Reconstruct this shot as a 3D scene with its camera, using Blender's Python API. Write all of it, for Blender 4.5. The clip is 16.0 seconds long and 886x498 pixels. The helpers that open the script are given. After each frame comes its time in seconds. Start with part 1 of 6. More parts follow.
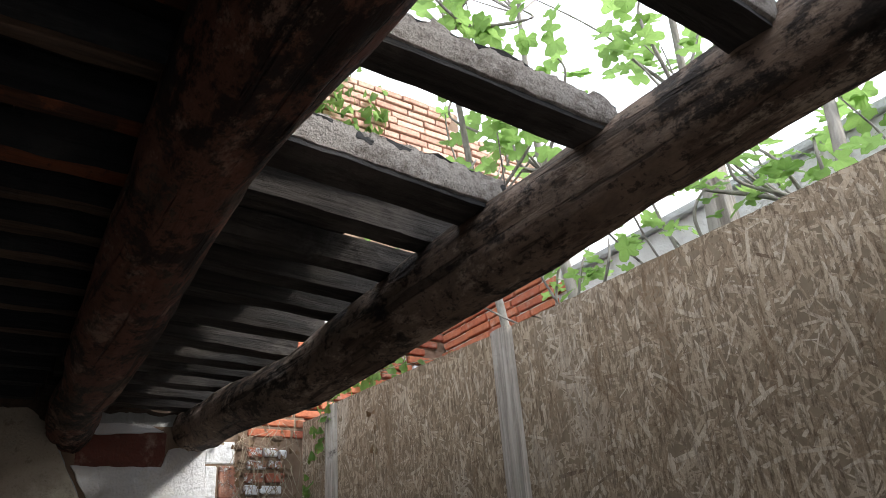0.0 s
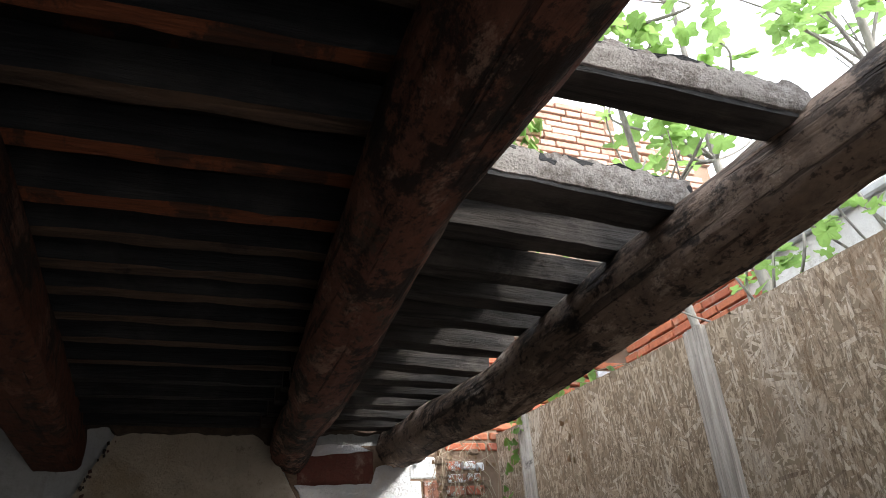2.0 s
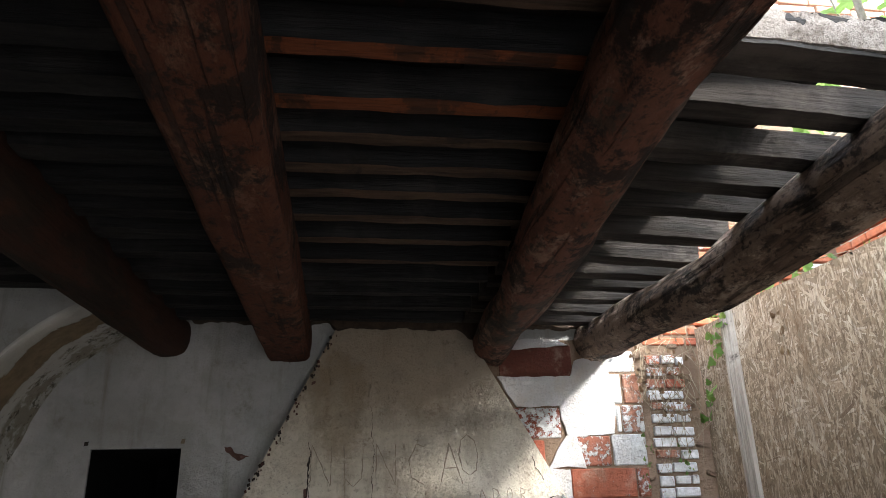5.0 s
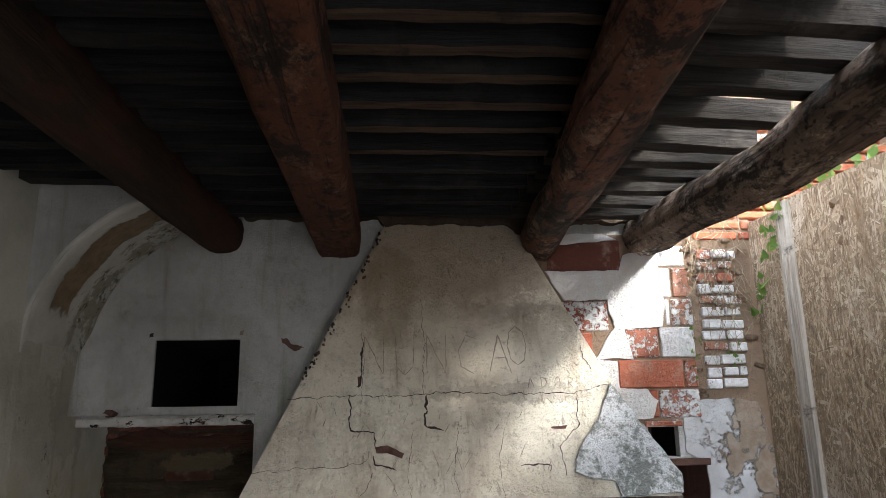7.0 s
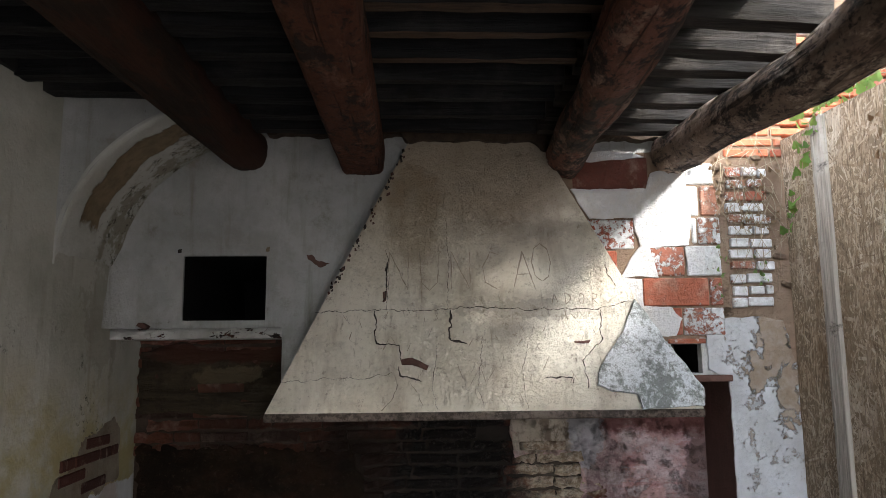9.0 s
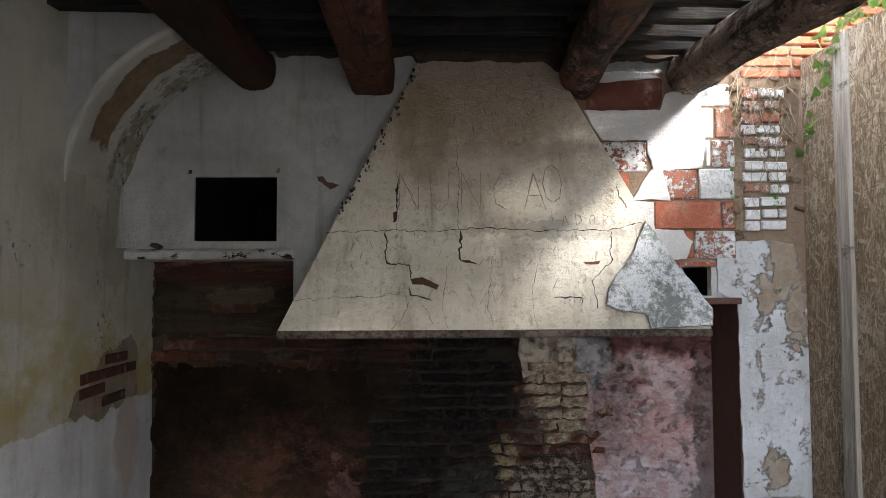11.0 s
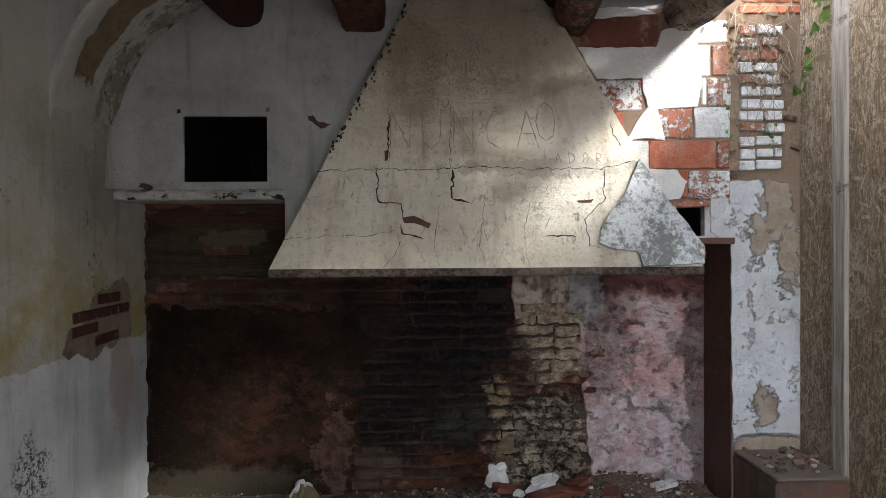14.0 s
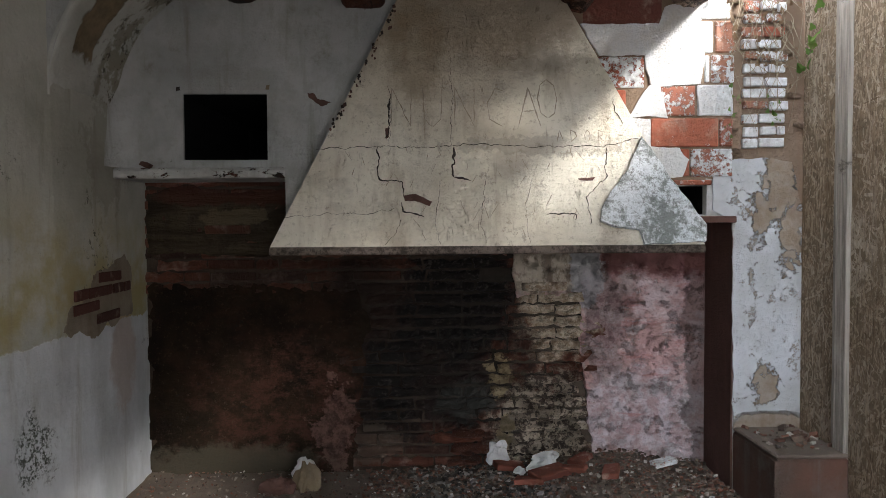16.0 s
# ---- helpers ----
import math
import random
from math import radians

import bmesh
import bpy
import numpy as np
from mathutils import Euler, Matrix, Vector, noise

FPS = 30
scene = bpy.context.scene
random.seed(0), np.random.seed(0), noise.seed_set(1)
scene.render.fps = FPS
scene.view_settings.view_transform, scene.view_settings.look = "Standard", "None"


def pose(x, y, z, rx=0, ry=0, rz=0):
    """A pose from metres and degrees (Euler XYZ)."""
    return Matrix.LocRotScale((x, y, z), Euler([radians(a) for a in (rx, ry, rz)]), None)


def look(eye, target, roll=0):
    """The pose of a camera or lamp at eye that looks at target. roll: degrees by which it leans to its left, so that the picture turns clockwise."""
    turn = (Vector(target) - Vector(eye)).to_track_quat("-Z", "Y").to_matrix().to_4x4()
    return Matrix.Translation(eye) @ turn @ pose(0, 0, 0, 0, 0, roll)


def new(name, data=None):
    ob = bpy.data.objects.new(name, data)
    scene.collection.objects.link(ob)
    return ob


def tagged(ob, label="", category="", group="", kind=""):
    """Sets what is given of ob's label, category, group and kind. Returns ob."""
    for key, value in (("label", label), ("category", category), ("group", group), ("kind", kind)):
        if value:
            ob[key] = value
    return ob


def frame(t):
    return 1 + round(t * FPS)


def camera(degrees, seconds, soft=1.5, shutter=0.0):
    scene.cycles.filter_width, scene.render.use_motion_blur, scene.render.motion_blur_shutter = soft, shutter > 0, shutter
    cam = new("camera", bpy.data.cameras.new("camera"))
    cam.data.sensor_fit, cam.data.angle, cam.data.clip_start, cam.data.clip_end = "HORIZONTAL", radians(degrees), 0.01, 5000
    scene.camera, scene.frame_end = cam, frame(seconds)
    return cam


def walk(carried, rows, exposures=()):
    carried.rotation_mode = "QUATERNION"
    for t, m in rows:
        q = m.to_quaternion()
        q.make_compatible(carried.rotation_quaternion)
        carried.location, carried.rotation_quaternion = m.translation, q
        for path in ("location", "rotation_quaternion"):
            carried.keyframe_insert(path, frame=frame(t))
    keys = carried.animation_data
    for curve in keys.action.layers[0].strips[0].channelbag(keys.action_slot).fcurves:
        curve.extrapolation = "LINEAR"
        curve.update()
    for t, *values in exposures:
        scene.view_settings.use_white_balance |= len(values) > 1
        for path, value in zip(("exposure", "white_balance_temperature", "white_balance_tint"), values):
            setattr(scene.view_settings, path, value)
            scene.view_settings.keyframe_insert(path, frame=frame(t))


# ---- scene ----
cam = camera(63.8, 16.0, 0.8)
METRES, EYE, TILT, LEAN, TURN = 0.70, 1.83, 0.0, 0.0, -36.6
ROWS = [
    (0.0, 0.0, 0.0, 0.0, 2.03, 25.66, 4.22),
    (0.5, 0.002, -0.0114, 0.0001, 3.87, 26.21, 4.47),
    (1.0, -0.002, -0.0323, 0.0031, 6.45, 26.48, 4.64),
    (1.5, -0.0384, -0.0672, 0.0065, 10.77, 26.86, 4.71),
    (2.0, -0.1059, -0.11, 0.0084, 16.14, 27.28, 4.2),
    (2.5, -0.1715, -0.1578, 0.003, 21.14, 27.63, 2.86),
    (3.0, -0.2226, -0.1828, -0.0005, 24.38, 27.27, 1.99),
    (3.5, -0.2508, -0.211, -0.0043, 26.08, 26.59, 1.93),
    (4.0, -0.2857, -0.2138, -0.0146, 27.32, 25.35, 1.79),
    (4.5, -0.3205, -0.2046, -0.0398, 28.2, 22.95, 1.53),
    (5.0, -0.3345, -0.1953, -0.063, 28.98, 20.57, 1.39),
    (7.5, -0.3958, -0.1652, -0.1864, 33.18, 12.01, 0.88),
    (8.0, -0.4084, -0.156, -0.2146, 33.62, 10.76, 0.76),
    (8.5, -0.4124, -0.1486, -0.2454, 33.99, 9.34, 0.62),
    (9.0, -0.4179, -0.1465, -0.2738, 34.28, 7.98, 0.53),
    (9.5, -0.4208, -0.15, -0.301, 34.56, 6.53, 0.45),
    (10.0, -0.4201, -0.1481, -0.3259, 34.88, 5.27, 0.34),
    (12.5, -0.426, -0.0982, -0.4486, 35.17, 0.26, 0.17),
    (13.0, -0.4078, -0.0793, -0.4677, 35.15, -0.04, 0.23),
    (13.5, -0.4007, -0.0824, -0.4885, 35.07, -0.4, 0.29),
    (14.0, -0.4099, -0.0906, -0.4978, 34.91, -0.7, 0.34),
    (14.5, -0.4073, -0.087, -0.5059, 35.02, -1.06, 0.18),
    (15.0, -0.3956, -0.0773, -0.5167, 35.06, -1.4, 0.08),
    (15.5, -0.4054, -0.0826, -0.522, 35.04, -1.74, 0.14),
    (16.0, -0.4171, -0.0857, -0.5271, 34.96, -2.12, 0.35),
]
walk(cam, [(t, pose(0, 0, EYE, TILT, LEAN, TURN) @ pose(METRES * x, METRES * y, METRES * z, 90 + pitch, roll, yaw)) for t, x, y, z, yaw, pitch, roll in ROWS],
     [(0.0, 0.12), (0.5, 0.36), (1.5, 0.58), (2.5, 0.78), (3.5, 1.08), (5.0, 1.38), (9.0, 1.47), (16.0, 1.43)])

# ---- light: an overcast white sky over the broken roof ----
world = bpy.data.worlds.new("sky")
scene.world = world
world.use_nodes = True
wn, wl = world.node_tree.nodes, world.node_tree.links
sky = wn.new("ShaderNodeTexSky")
sky.sky_type, sky.sun_disc = "NISHITA", False
sky.sun_elevation, sky.sun_rotation = radians(27), radians(145)
cloud = wn.new("ShaderNodeMix")
cloud.data_type, cloud.inputs["Factor"].default_value = "RGBA", 0.75
cloud.inputs["B"].default_value = (21.5, 22.6, 24.6, 1)
wl.new(sky.outputs[0], cloud.inputs["A"])
wl.new(cloud.outputs["Result"], wn["Background"].inputs["Color"])
wn["Background"].inputs["Strength"].default_value = 0.15

sun = new("sun", bpy.data.lights.new("sun", "SUN"))
sun.data.energy, sun.data.angle, sun.data.color = 5.0, radians(9), (1.0, 0.965, 0.91)
sun.matrix_world = look((6.4, -10.0, 6.4), (0, 0, 0))

# ---- materials ----
class Nodes:
    """A small wrapper round one material's node tree."""

    def __init__(self, name, rough=0.9):
        self.mat = bpy.data.materials.new(name)
        self.mat.use_nodes = True
        self.n, self.l = self.mat.node_tree.nodes, self.mat.node_tree.links
        self.b = self.n["Principled BSDF"]
        self.b.inputs["Roughness"].default_value = rough
        self.b.inputs["Specular IOR Level"].default_value = 0.22
        self.co = self.n.new("ShaderNodeTexCoord").outputs["Object"]
        self.pos = self.n.new("ShaderNodeNewGeometry").outputs["Position"]
        self.rnd = self.n.new("ShaderNodeObjectInfo").outputs["Random"]

    def put(self, socket, value):
        if hasattr(value, "is_output"):
            self.l.new(value, socket)
        else:
            socket.default_value = value

    def math(self, op, a, b=0.0, clamp=False):
        m = self.n.new("ShaderNodeMath")
        m.operation, m.use_clamp = op, clamp
        self.put(m.inputs[0], a), self.put(m.inputs[1], b)
        return m.outputs[0]

    def at(self, scale=(1, 1, 1), loc=(0, 0, 0), rot=(0, 0, 0), shift=False):
        m = self.n.new("ShaderNodeMapping")
        m.inputs["Scale"].default_value, m.inputs["Location"].default_value, m.inputs["Rotation"].default_value = scale, loc, rot
        src = self.co
        if shift:
            v = self.n.new("ShaderNodeVectorMath")
            v.operation = "ADD"
            self.l.new(self.co, v.inputs[0])
            self.l.new(self.math("MULTIPLY", self.rnd, 37.0), v.inputs[1])
            src = v.outputs[0]
        self.l.new(src, m.inputs["Vector"])
        return m.outputs[0]

    def noise(self, scale, detail=6, rough=0.6, vec=None, distort=0.0):
        t = self.n.new("ShaderNodeTexNoise")
        t.inputs["Scale"].default_value, t.inputs["Detail"].default_value = scale, detail
        t.inputs["Roughness"].default_value, t.inputs["Distortion"].default_value = rough, distort
        self.l.new(vec or self.co, t.inputs["Vector"])
        return t.outputs["Fac"]

    def voronoi(self, scale, vec=None, feature="F1", out="Distance"):
        t = self.n.new("ShaderNodeTexVoronoi")
        t.feature = feature
        t.inputs["Scale"].default_value = scale
        self.l.new(vec or self.co, t.inputs["Vector"])
        return t.outputs[out]

    def step(self, value, lo, hi):
        r = self.n.new("ShaderNodeMapRange")
        r.interpolation_type = "SMOOTHSTEP"
        self.put(r.inputs["Value"], value)
        r.inputs["From Min"].default_value, r.inputs["From Max"].default_value = lo, hi
        return r.outputs[0]

    def ramp(self, value, *stops):
        r = self.n.new("ShaderNodeValToRGB")
        self.put(r.inputs[0], value)
        e = r.color_ramp.elements
        while len(e) < len(stops):
            e.new(0.5)
        for el, (p, c) in zip(e, stops):
            el.position, el.color = p, (*c, 1)
        return r.outputs[0]

    def mix(self, f, a, b, mode="MIX"):
        m = self.n.new("ShaderNodeMix")
        m.data_type, m.blend_type = "RGBA", mode
        self.put(m.inputs["Factor"], f)
        for key, v in (("A", a), ("B", b)):
            self.put(m.inputs[key], (*v, 1) if isinstance(v, tuple) else v)
        return m.outputs["Result"]

    def blob(self, centre, size, wobble=0.6, scale=4.0):
        """1 within an uneven round stain of that size, 0 outside."""
        v = self.n.new("ShaderNodeVectorMath")
        v.operation = "SUBTRACT"
        self.l.new(self.pos, v.inputs[0])
        v.inputs[1].default_value = centre
        d = self.n.new("ShaderNodeVectorMath")
        d.operation = "DIVIDE"
        self.l.new(v.outputs[0], d.inputs[0])
        d.inputs[1].default_value = size
        e = self.n.new("ShaderNodeVectorMath")
        e.operation = "LENGTH"
        self.l.new(d.outputs[0], e.inputs[0])
        r = self.math("ADD", e.outputs["Value"], self.math("MULTIPLY", self.math("SUBTRACT", self.noise(scale, 7, 0.68, self.pos), 0.5), wobble * 2))
        return self.step(r, 1.1, 0.85 if wobble > 1 else 0.7)

    def axis(self, k):
        s = self.n.new("ShaderNodeSeparateXYZ")
        self.l.new(self.pos, s.inputs[0])
        return s.outputs[k]

    def done(self, colour, height=None, strength=0.5, dist=0.02, rough=None):
        self.put(self.b.inputs["Base Color"], (*colour, 1) if isinstance(colour, tuple) else colour)
        if rough is not None:
            self.put(self.b.inputs["Roughness"], rough)
        if height is not None:
            b = self.n.new("ShaderNodeBump")
            b.inputs["Strength"].default_value, b.inputs["Distance"].default_value = strength, dist
            self.l.new(height, b.inputs["Height"])
            self.l.new(b.outputs[0], self.b.inputs["Normal"])
        return self.mat


def add(n, *vals):
    out = vals[0]
    for v in vals[1:]:
        out = n.math("ADD", out, v)
    return out


def mat_plaster(name, light, mid, stain, dark, amount=0.5, streak=0.3):
    n = Nodes(name)
    big, small = n.noise(1.6, 8, 0.6), n.noise(14, 8, 0.7)
    run = n.noise(5.0, 6, 0.6, n.at((2.2, 2.2, 0.22)))
    c = n.mix(n.step(big, 0.35, 0.7), light, mid)
    c = n.mix(n.math("MULTIPLY", n.step(run, 0.5, 0.75), streak), c, stain)
    c = n.mix(n.math("MULTIPLY", n.step(n.noise(3.3, 9, 0.7, n.at((1, 1, 1), (7, 3, 1))), 0.56, 0.72), amount), c, stain)
    spots = n.math("MULTIPLY", n.step(n.noise(11, 5, 0.75, n.at((1, 1, 1), (2, 9, 4))), 0.66, 0.71), n.step(big, 0.45, 0.6))
    c = n.mix(n.math("MULTIPLY", spots, 0.75), c, dark)
    c = n.mix(n.step(small, 0.3, 0.8), c, n.mix(0.12, c, dark))
    c = n.mix(n.math("MULTIPLY", n.step(n.noise(6, 9, 0.75, n.at((1, 1, 0.8), (3, 3, 9))), 0.5, 0.62), 0.22), c, stain)
    h = add(n, n.math("MULTIPLY", big, 1.5), n.math("MULTIPLY", small, 0.6), n.math("MULTIPLY", n.noise(60, 6, 0.7), 0.4), n.math("MULTIPLY", spots, -0.5))
    return n.done(c, h, 0.85, 0.03)


def mat_brick(name, a, b, c3, wash=0.0, soot_or_shade=False, scale=1.0):
    """Fired clay, each piece in its own shade; wash: flaking limewash; soot: fire stains over the hearth."""
    n = Nodes(name)
    v = n.at((1, 1, 1), shift=True)
    c = n.ramp(n.rnd, (0.0, a), (0.5, b), (1.0, c3))
    g = n.noise(30 * scale, 8, 0.7, v)
    c = n.mix(n.step(g, 0.35, 0.75), c, n.mix(0.45, c, (0.08, 0.045, 0.035)))
    c = n.mix(n.math("MULTIPLY", n.step(n.noise(9, 6, 0.6, v), 0.52, 0.7), 0.4), c, (0.5, 0.4, 0.33))
    h = add(n, g, n.math("MULTIPLY", n.noise(90, 4, 0.6, v), 0.4))
    if wash:
        m = n.step(add(n, n.noise(24, 10, 0.78, v), n.math("MULTIPLY", n.math("SUBTRACT", n.rnd, 0.5), 0.35)), 0.62 - wash * 0.3, 0.66 - wash * 0.3)
        c = n.mix(m, c, n.mix(n.step(g, 0.3, 0.7), (0.74, 0.75, 0.77), (0.46, 0.46, 0.46)))
        h = add(n, h, n.math("MULTIPLY", m, 0.8))
    if soot_or_shade:
        c = hearth_stains(n, c)
        h = add(n, n.math("MULTIPLY", h, 1.8), n.math("MULTIPLY", n.noise(26, 9, 0.8, n.pos), 1.5))
        n.b.inputs["Specular IOR Level"].default_value = 0.25
        return n.done(c, h, 1.0, 0.018, 0.7)
    return n.done(c, h, 0.9, 0.010)


def hearth_stains(n, c, k=1.0):
    """Soot of the old fire on the hearth wall, a patch of its own shape, with ash bloom brightened for light from the
    right and yellowed lime beside it.
    """
    c = n.mix(n.math("MULTIPLY", n.blob((-1.0, 4.3, 0.8), (0.8, 2.0, 1.0), 0.6, 2.5), 0.5), c, (0.030, 0.018, 0.013))
    c = n.mix(n.math("MULTIPLY", n.blob((-0.58, 4.3, 0.72), (0.34, 2.0, 0.62), 0.8, 4.0), 0.78), c, (0.017, 0.012, 0.009))
    grain = n.noise(22, 8, 0.75, n.pos)
    # worn beige and ash, lifted in colour for light falling from the right
    c = n.mix(n.math("MULTIPLY", n.blob((0.51, 4.3, 0.90), (0.25, 2.0, 0.30), 0.9, 7.0), 0.88), c, n.mix(n.step(grain, 0.42, 0.6), (0.82, 0.71, 0.56), (0.44, 0.32, 0.22)))
    c = n.mix(n.math("MULTIPLY", n.blob((0.44, 4.3, 0.27), (0.34, 2.0, 0.36), 0.9, 7.0), 0.85), c, n.mix(n.step(grain, 0.46, 0.55), (0.58, 0.49, 0.39), (0.09, 0.074, 0.06)))
    soot_or_shade = n.math("MAXIMUM", n.blob((-0.05, 4.3, 1.02), (0.35, 2.0, 0.58), 0.85, 5.5), n.math("MULTIPLY", n.blob((-0.27, 4.3, 0.52), (0.46, 2.0, 0.36), 0.9, 4.0), 0.92))
    soot_or_shade = n.math("MAXIMUM", soot_or_shade, n.math("MULTIPLY", n.blob((0.2, 4.3, 0.74), (0.2, 2.0, 0.24), 1.4, 9.0), 0.5))
    # lighter specks in the soot stand for glints on brick edges
    c = n.mix(n.math("MULTIPLY", soot_or_shade, 0.97 * k), c, n.mix(n.step(n.noise(34, 8, 0.75, n.pos), 0.52, 0.64), (0.006, 0.006, 0.006), (0.06, 0.054, 0.048)))
    flecks = n.math("MULTIPLY", n.step(n.noise(15, 9, 0.8, n.at((1, 1, 2.0), (3, 1, 5))), 0.52, 0.57), n.blob((0.4, 4.3, 0.66), (0.36, 2.0, 0.75), 0.7, 6.0))
    c = n.mix(n.math("MULTIPLY", flecks, 0.45 * k), c, (0.014, 0.013, 0.012))
    c = n.mix(n.math("MULTIPLY", n.blob((-0.02, 4.3, 0.41), (0.2, 2.0, 0.12), 0.9, 8.0), 0.6), c, (0.070, 0.076, 0.07))
    c = n.mix(n.math("MULTIPLY", n.blob((0.17, 4.3, 0.57), (0.08, 2.0, 0.11), 1.5, 13.0), 0.7), c, n.mix(n.step(grain, 0.42, 0.58), (0.50, 0.40, 0.24), (0.22, 0.16, 0.09)))
    c = n.mix(n.math("MULTIPLY", n.blob((0.21, 4.3, 0.24), (0.05, 2.0, 0.09), 1.5, 14.0), 0.7), c, (0.46, 0.36, 0.22))
    c = n.mix(n.math("MULTIPLY", n.blob((-0.55, 4.3, 0.16), (0.14, 2.0, 0.12), 1.2, 10.0), 0.5), c, (0.16, 0.13, 0.10))
    return c


def mat_wood(name, base, dark, paint=None, pale=None, along=(14, 0.9, 14), amount=0.5, shift=False):
    n = Nodes(name, 0.8)
    grain = n.noise(3.0, 9, 0.65, n.at(along, shift=shift), 0.6)
    fine = n.noise(9.0, 6, 0.7, n.at(along, shift=shift))
    c = n.mix(n.step(grain, 0.35, 0.68), base, dark)
    if pale:
        c = n.mix(n.math("MULTIPLY", n.step(n.noise(2.6, 7, 0.65, n.at((1, 1, 1), (4, 1, 8), shift=shift)), 0.5, 0.68), 0.6), c, pale)
    if paint:
        m = n.step(n.noise(3.0, 9, 0.72, n.at((1.6, 0.7, 1.6), shift=shift)), 0.62 - amount * 0.3, 0.68 - amount * 0.3)
        c = n.mix(m, c, n.mix(n.step(fine, 0.4, 0.7), paint, tuple(0.6 * k for k in paint)))
    black = n.step(n.noise(5.0, 7, 0.7, n.at((1, 0.45, 1), (3, 3, 3), shift=shift)), 0.58, 0.68)
    c = n.mix(n.math("MULTIPLY", black, 0.75), c, (0.012, 0.010, 0.009))
    h = add(n, grain, n.math("MULTIPLY", fine, 0.6), n.math("MULTIPLY", n.noise(40, 5), 0.25))
    return n.done(c, h, 0.7, 0.012)


def mat_log(name, base, dark, paint, pale, amount):
    """Old round timber: long checks, blotches of worn paint, black rot and pale scuffs."""
    n = Nodes(name, 0.75)
    grain = n.noise(3.0, 9, 0.65, n.at((11, 0.8, 11)), 0.8)
    blotch = n.noise(4.5, 9, 0.7, n.at((1, 0.5, 1)))
    fine = n.noise(22, 8, 0.75, n.at((1, 0.6, 1)))
    c = n.mix(n.step(grain, 0.35, 0.65), base, dark)
    c = n.mix(n.step(add(n, blotch, n.math("MULTIPLY", fine, 0.25)), 0.72 - amount * 0.28, 0.76 - amount * 0.28), c, n.mix(n.step(fine, 0.35, 0.7), paint, tuple(0.55 * k for k in paint)))
    c = n.mix(n.math("MULTIPLY", n.step(n.noise(6, 9, 0.75, n.at((1, 0.6, 1), (3, 9, 5))), 0.50, 0.57), 0.86), c, (0.010, 0.008, 0.007))
    c = n.mix(n.math("MULTIPLY", n.step(n.noise(7, 10, 0.8, n.at((1, 0.5, 1), (8, 1, 2))), 0.53, 0.62), 0.75), c, pale)
    c = n.mix(n.math("MULTIPLY", n.step(n.noise(34, 8, 0.8, n.at((1, 0.7, 1), (5, 2, 4))), 0.53, 0.6), 0.7), c, (0.014, 0.011, 0.009))
    checks = n.step(n.noise(2.2, 4, 0.5, n.at((16, 0.5, 16), (1, 4, 7))), 0.40, 0.36)
    c = n.mix(n.math("MULTIPLY", checks, 0.6), c, (0.012, 0.009, 0.008))
    h = add(n, n.math("MULTIPLY", grain, 0.8), n.math("MULTIPLY", fine, 1.0), blotch, n.math("MULTIPLY", checks, -0.8))
    return n.done(c, h, 1.0, 0.022)


def mat_islands(name, stops, rough=0.8, grain=(60, 60, 60), spread=0.5, trans=0.0):
    """Loose or laid small pieces, each in its own shade."""
    n = Nodes(name, rough)
    r = n.n.new("ShaderNodeNewGeometry").outputs["Random Per Island"]
    c = n.ramp(r, *stops)
    g = n.noise(1.0, 6, 0.65, n.at(grain))
    c = n.mix(n.math("MULTIPLY", n.step(g, 0.3, 0.75), spread), c, n.mix(0.6, c, (0.05, 0.035, 0.02)))
    if trans:
        n.b.inputs["Transmission Weight"].default_value = 0.0
    return n.done(c, g, 0.4, 0.004)


def mat_leaf(name, a, b, c3, glow=(0.44, 0.64, 0.22)):
    """Thin leaf: gloss above, light let through."""
    n = Nodes(name, 0.45)
    c = n.ramp(n.rnd, (0.0, a), (0.55, b), (1.0, c3))
    c = n.mix(n.step(n.noise(25, 5, 0.6), 0.35, 0.75), c, n.mix(0.35, c, (0.03, 0.06, 0.01)))
    n.put(n.b.inputs["Base Color"], c)
    t = n.n.new("ShaderNodeBsdfTranslucent")
    n.l.new(n.mix(0.45, c, glow), t.inputs["Color"])
    m = n.n.new("ShaderNodeMixShader")
    m.inputs[0].default_value = 0.62
    n.l.new(n.b.outputs[0], m.inputs[1])
    n.l.new(t.outputs[0], m.inputs[2])
    n.l.new(m.outputs[0], n.n["Material Output"].inputs["Surface"])
    return n.mat


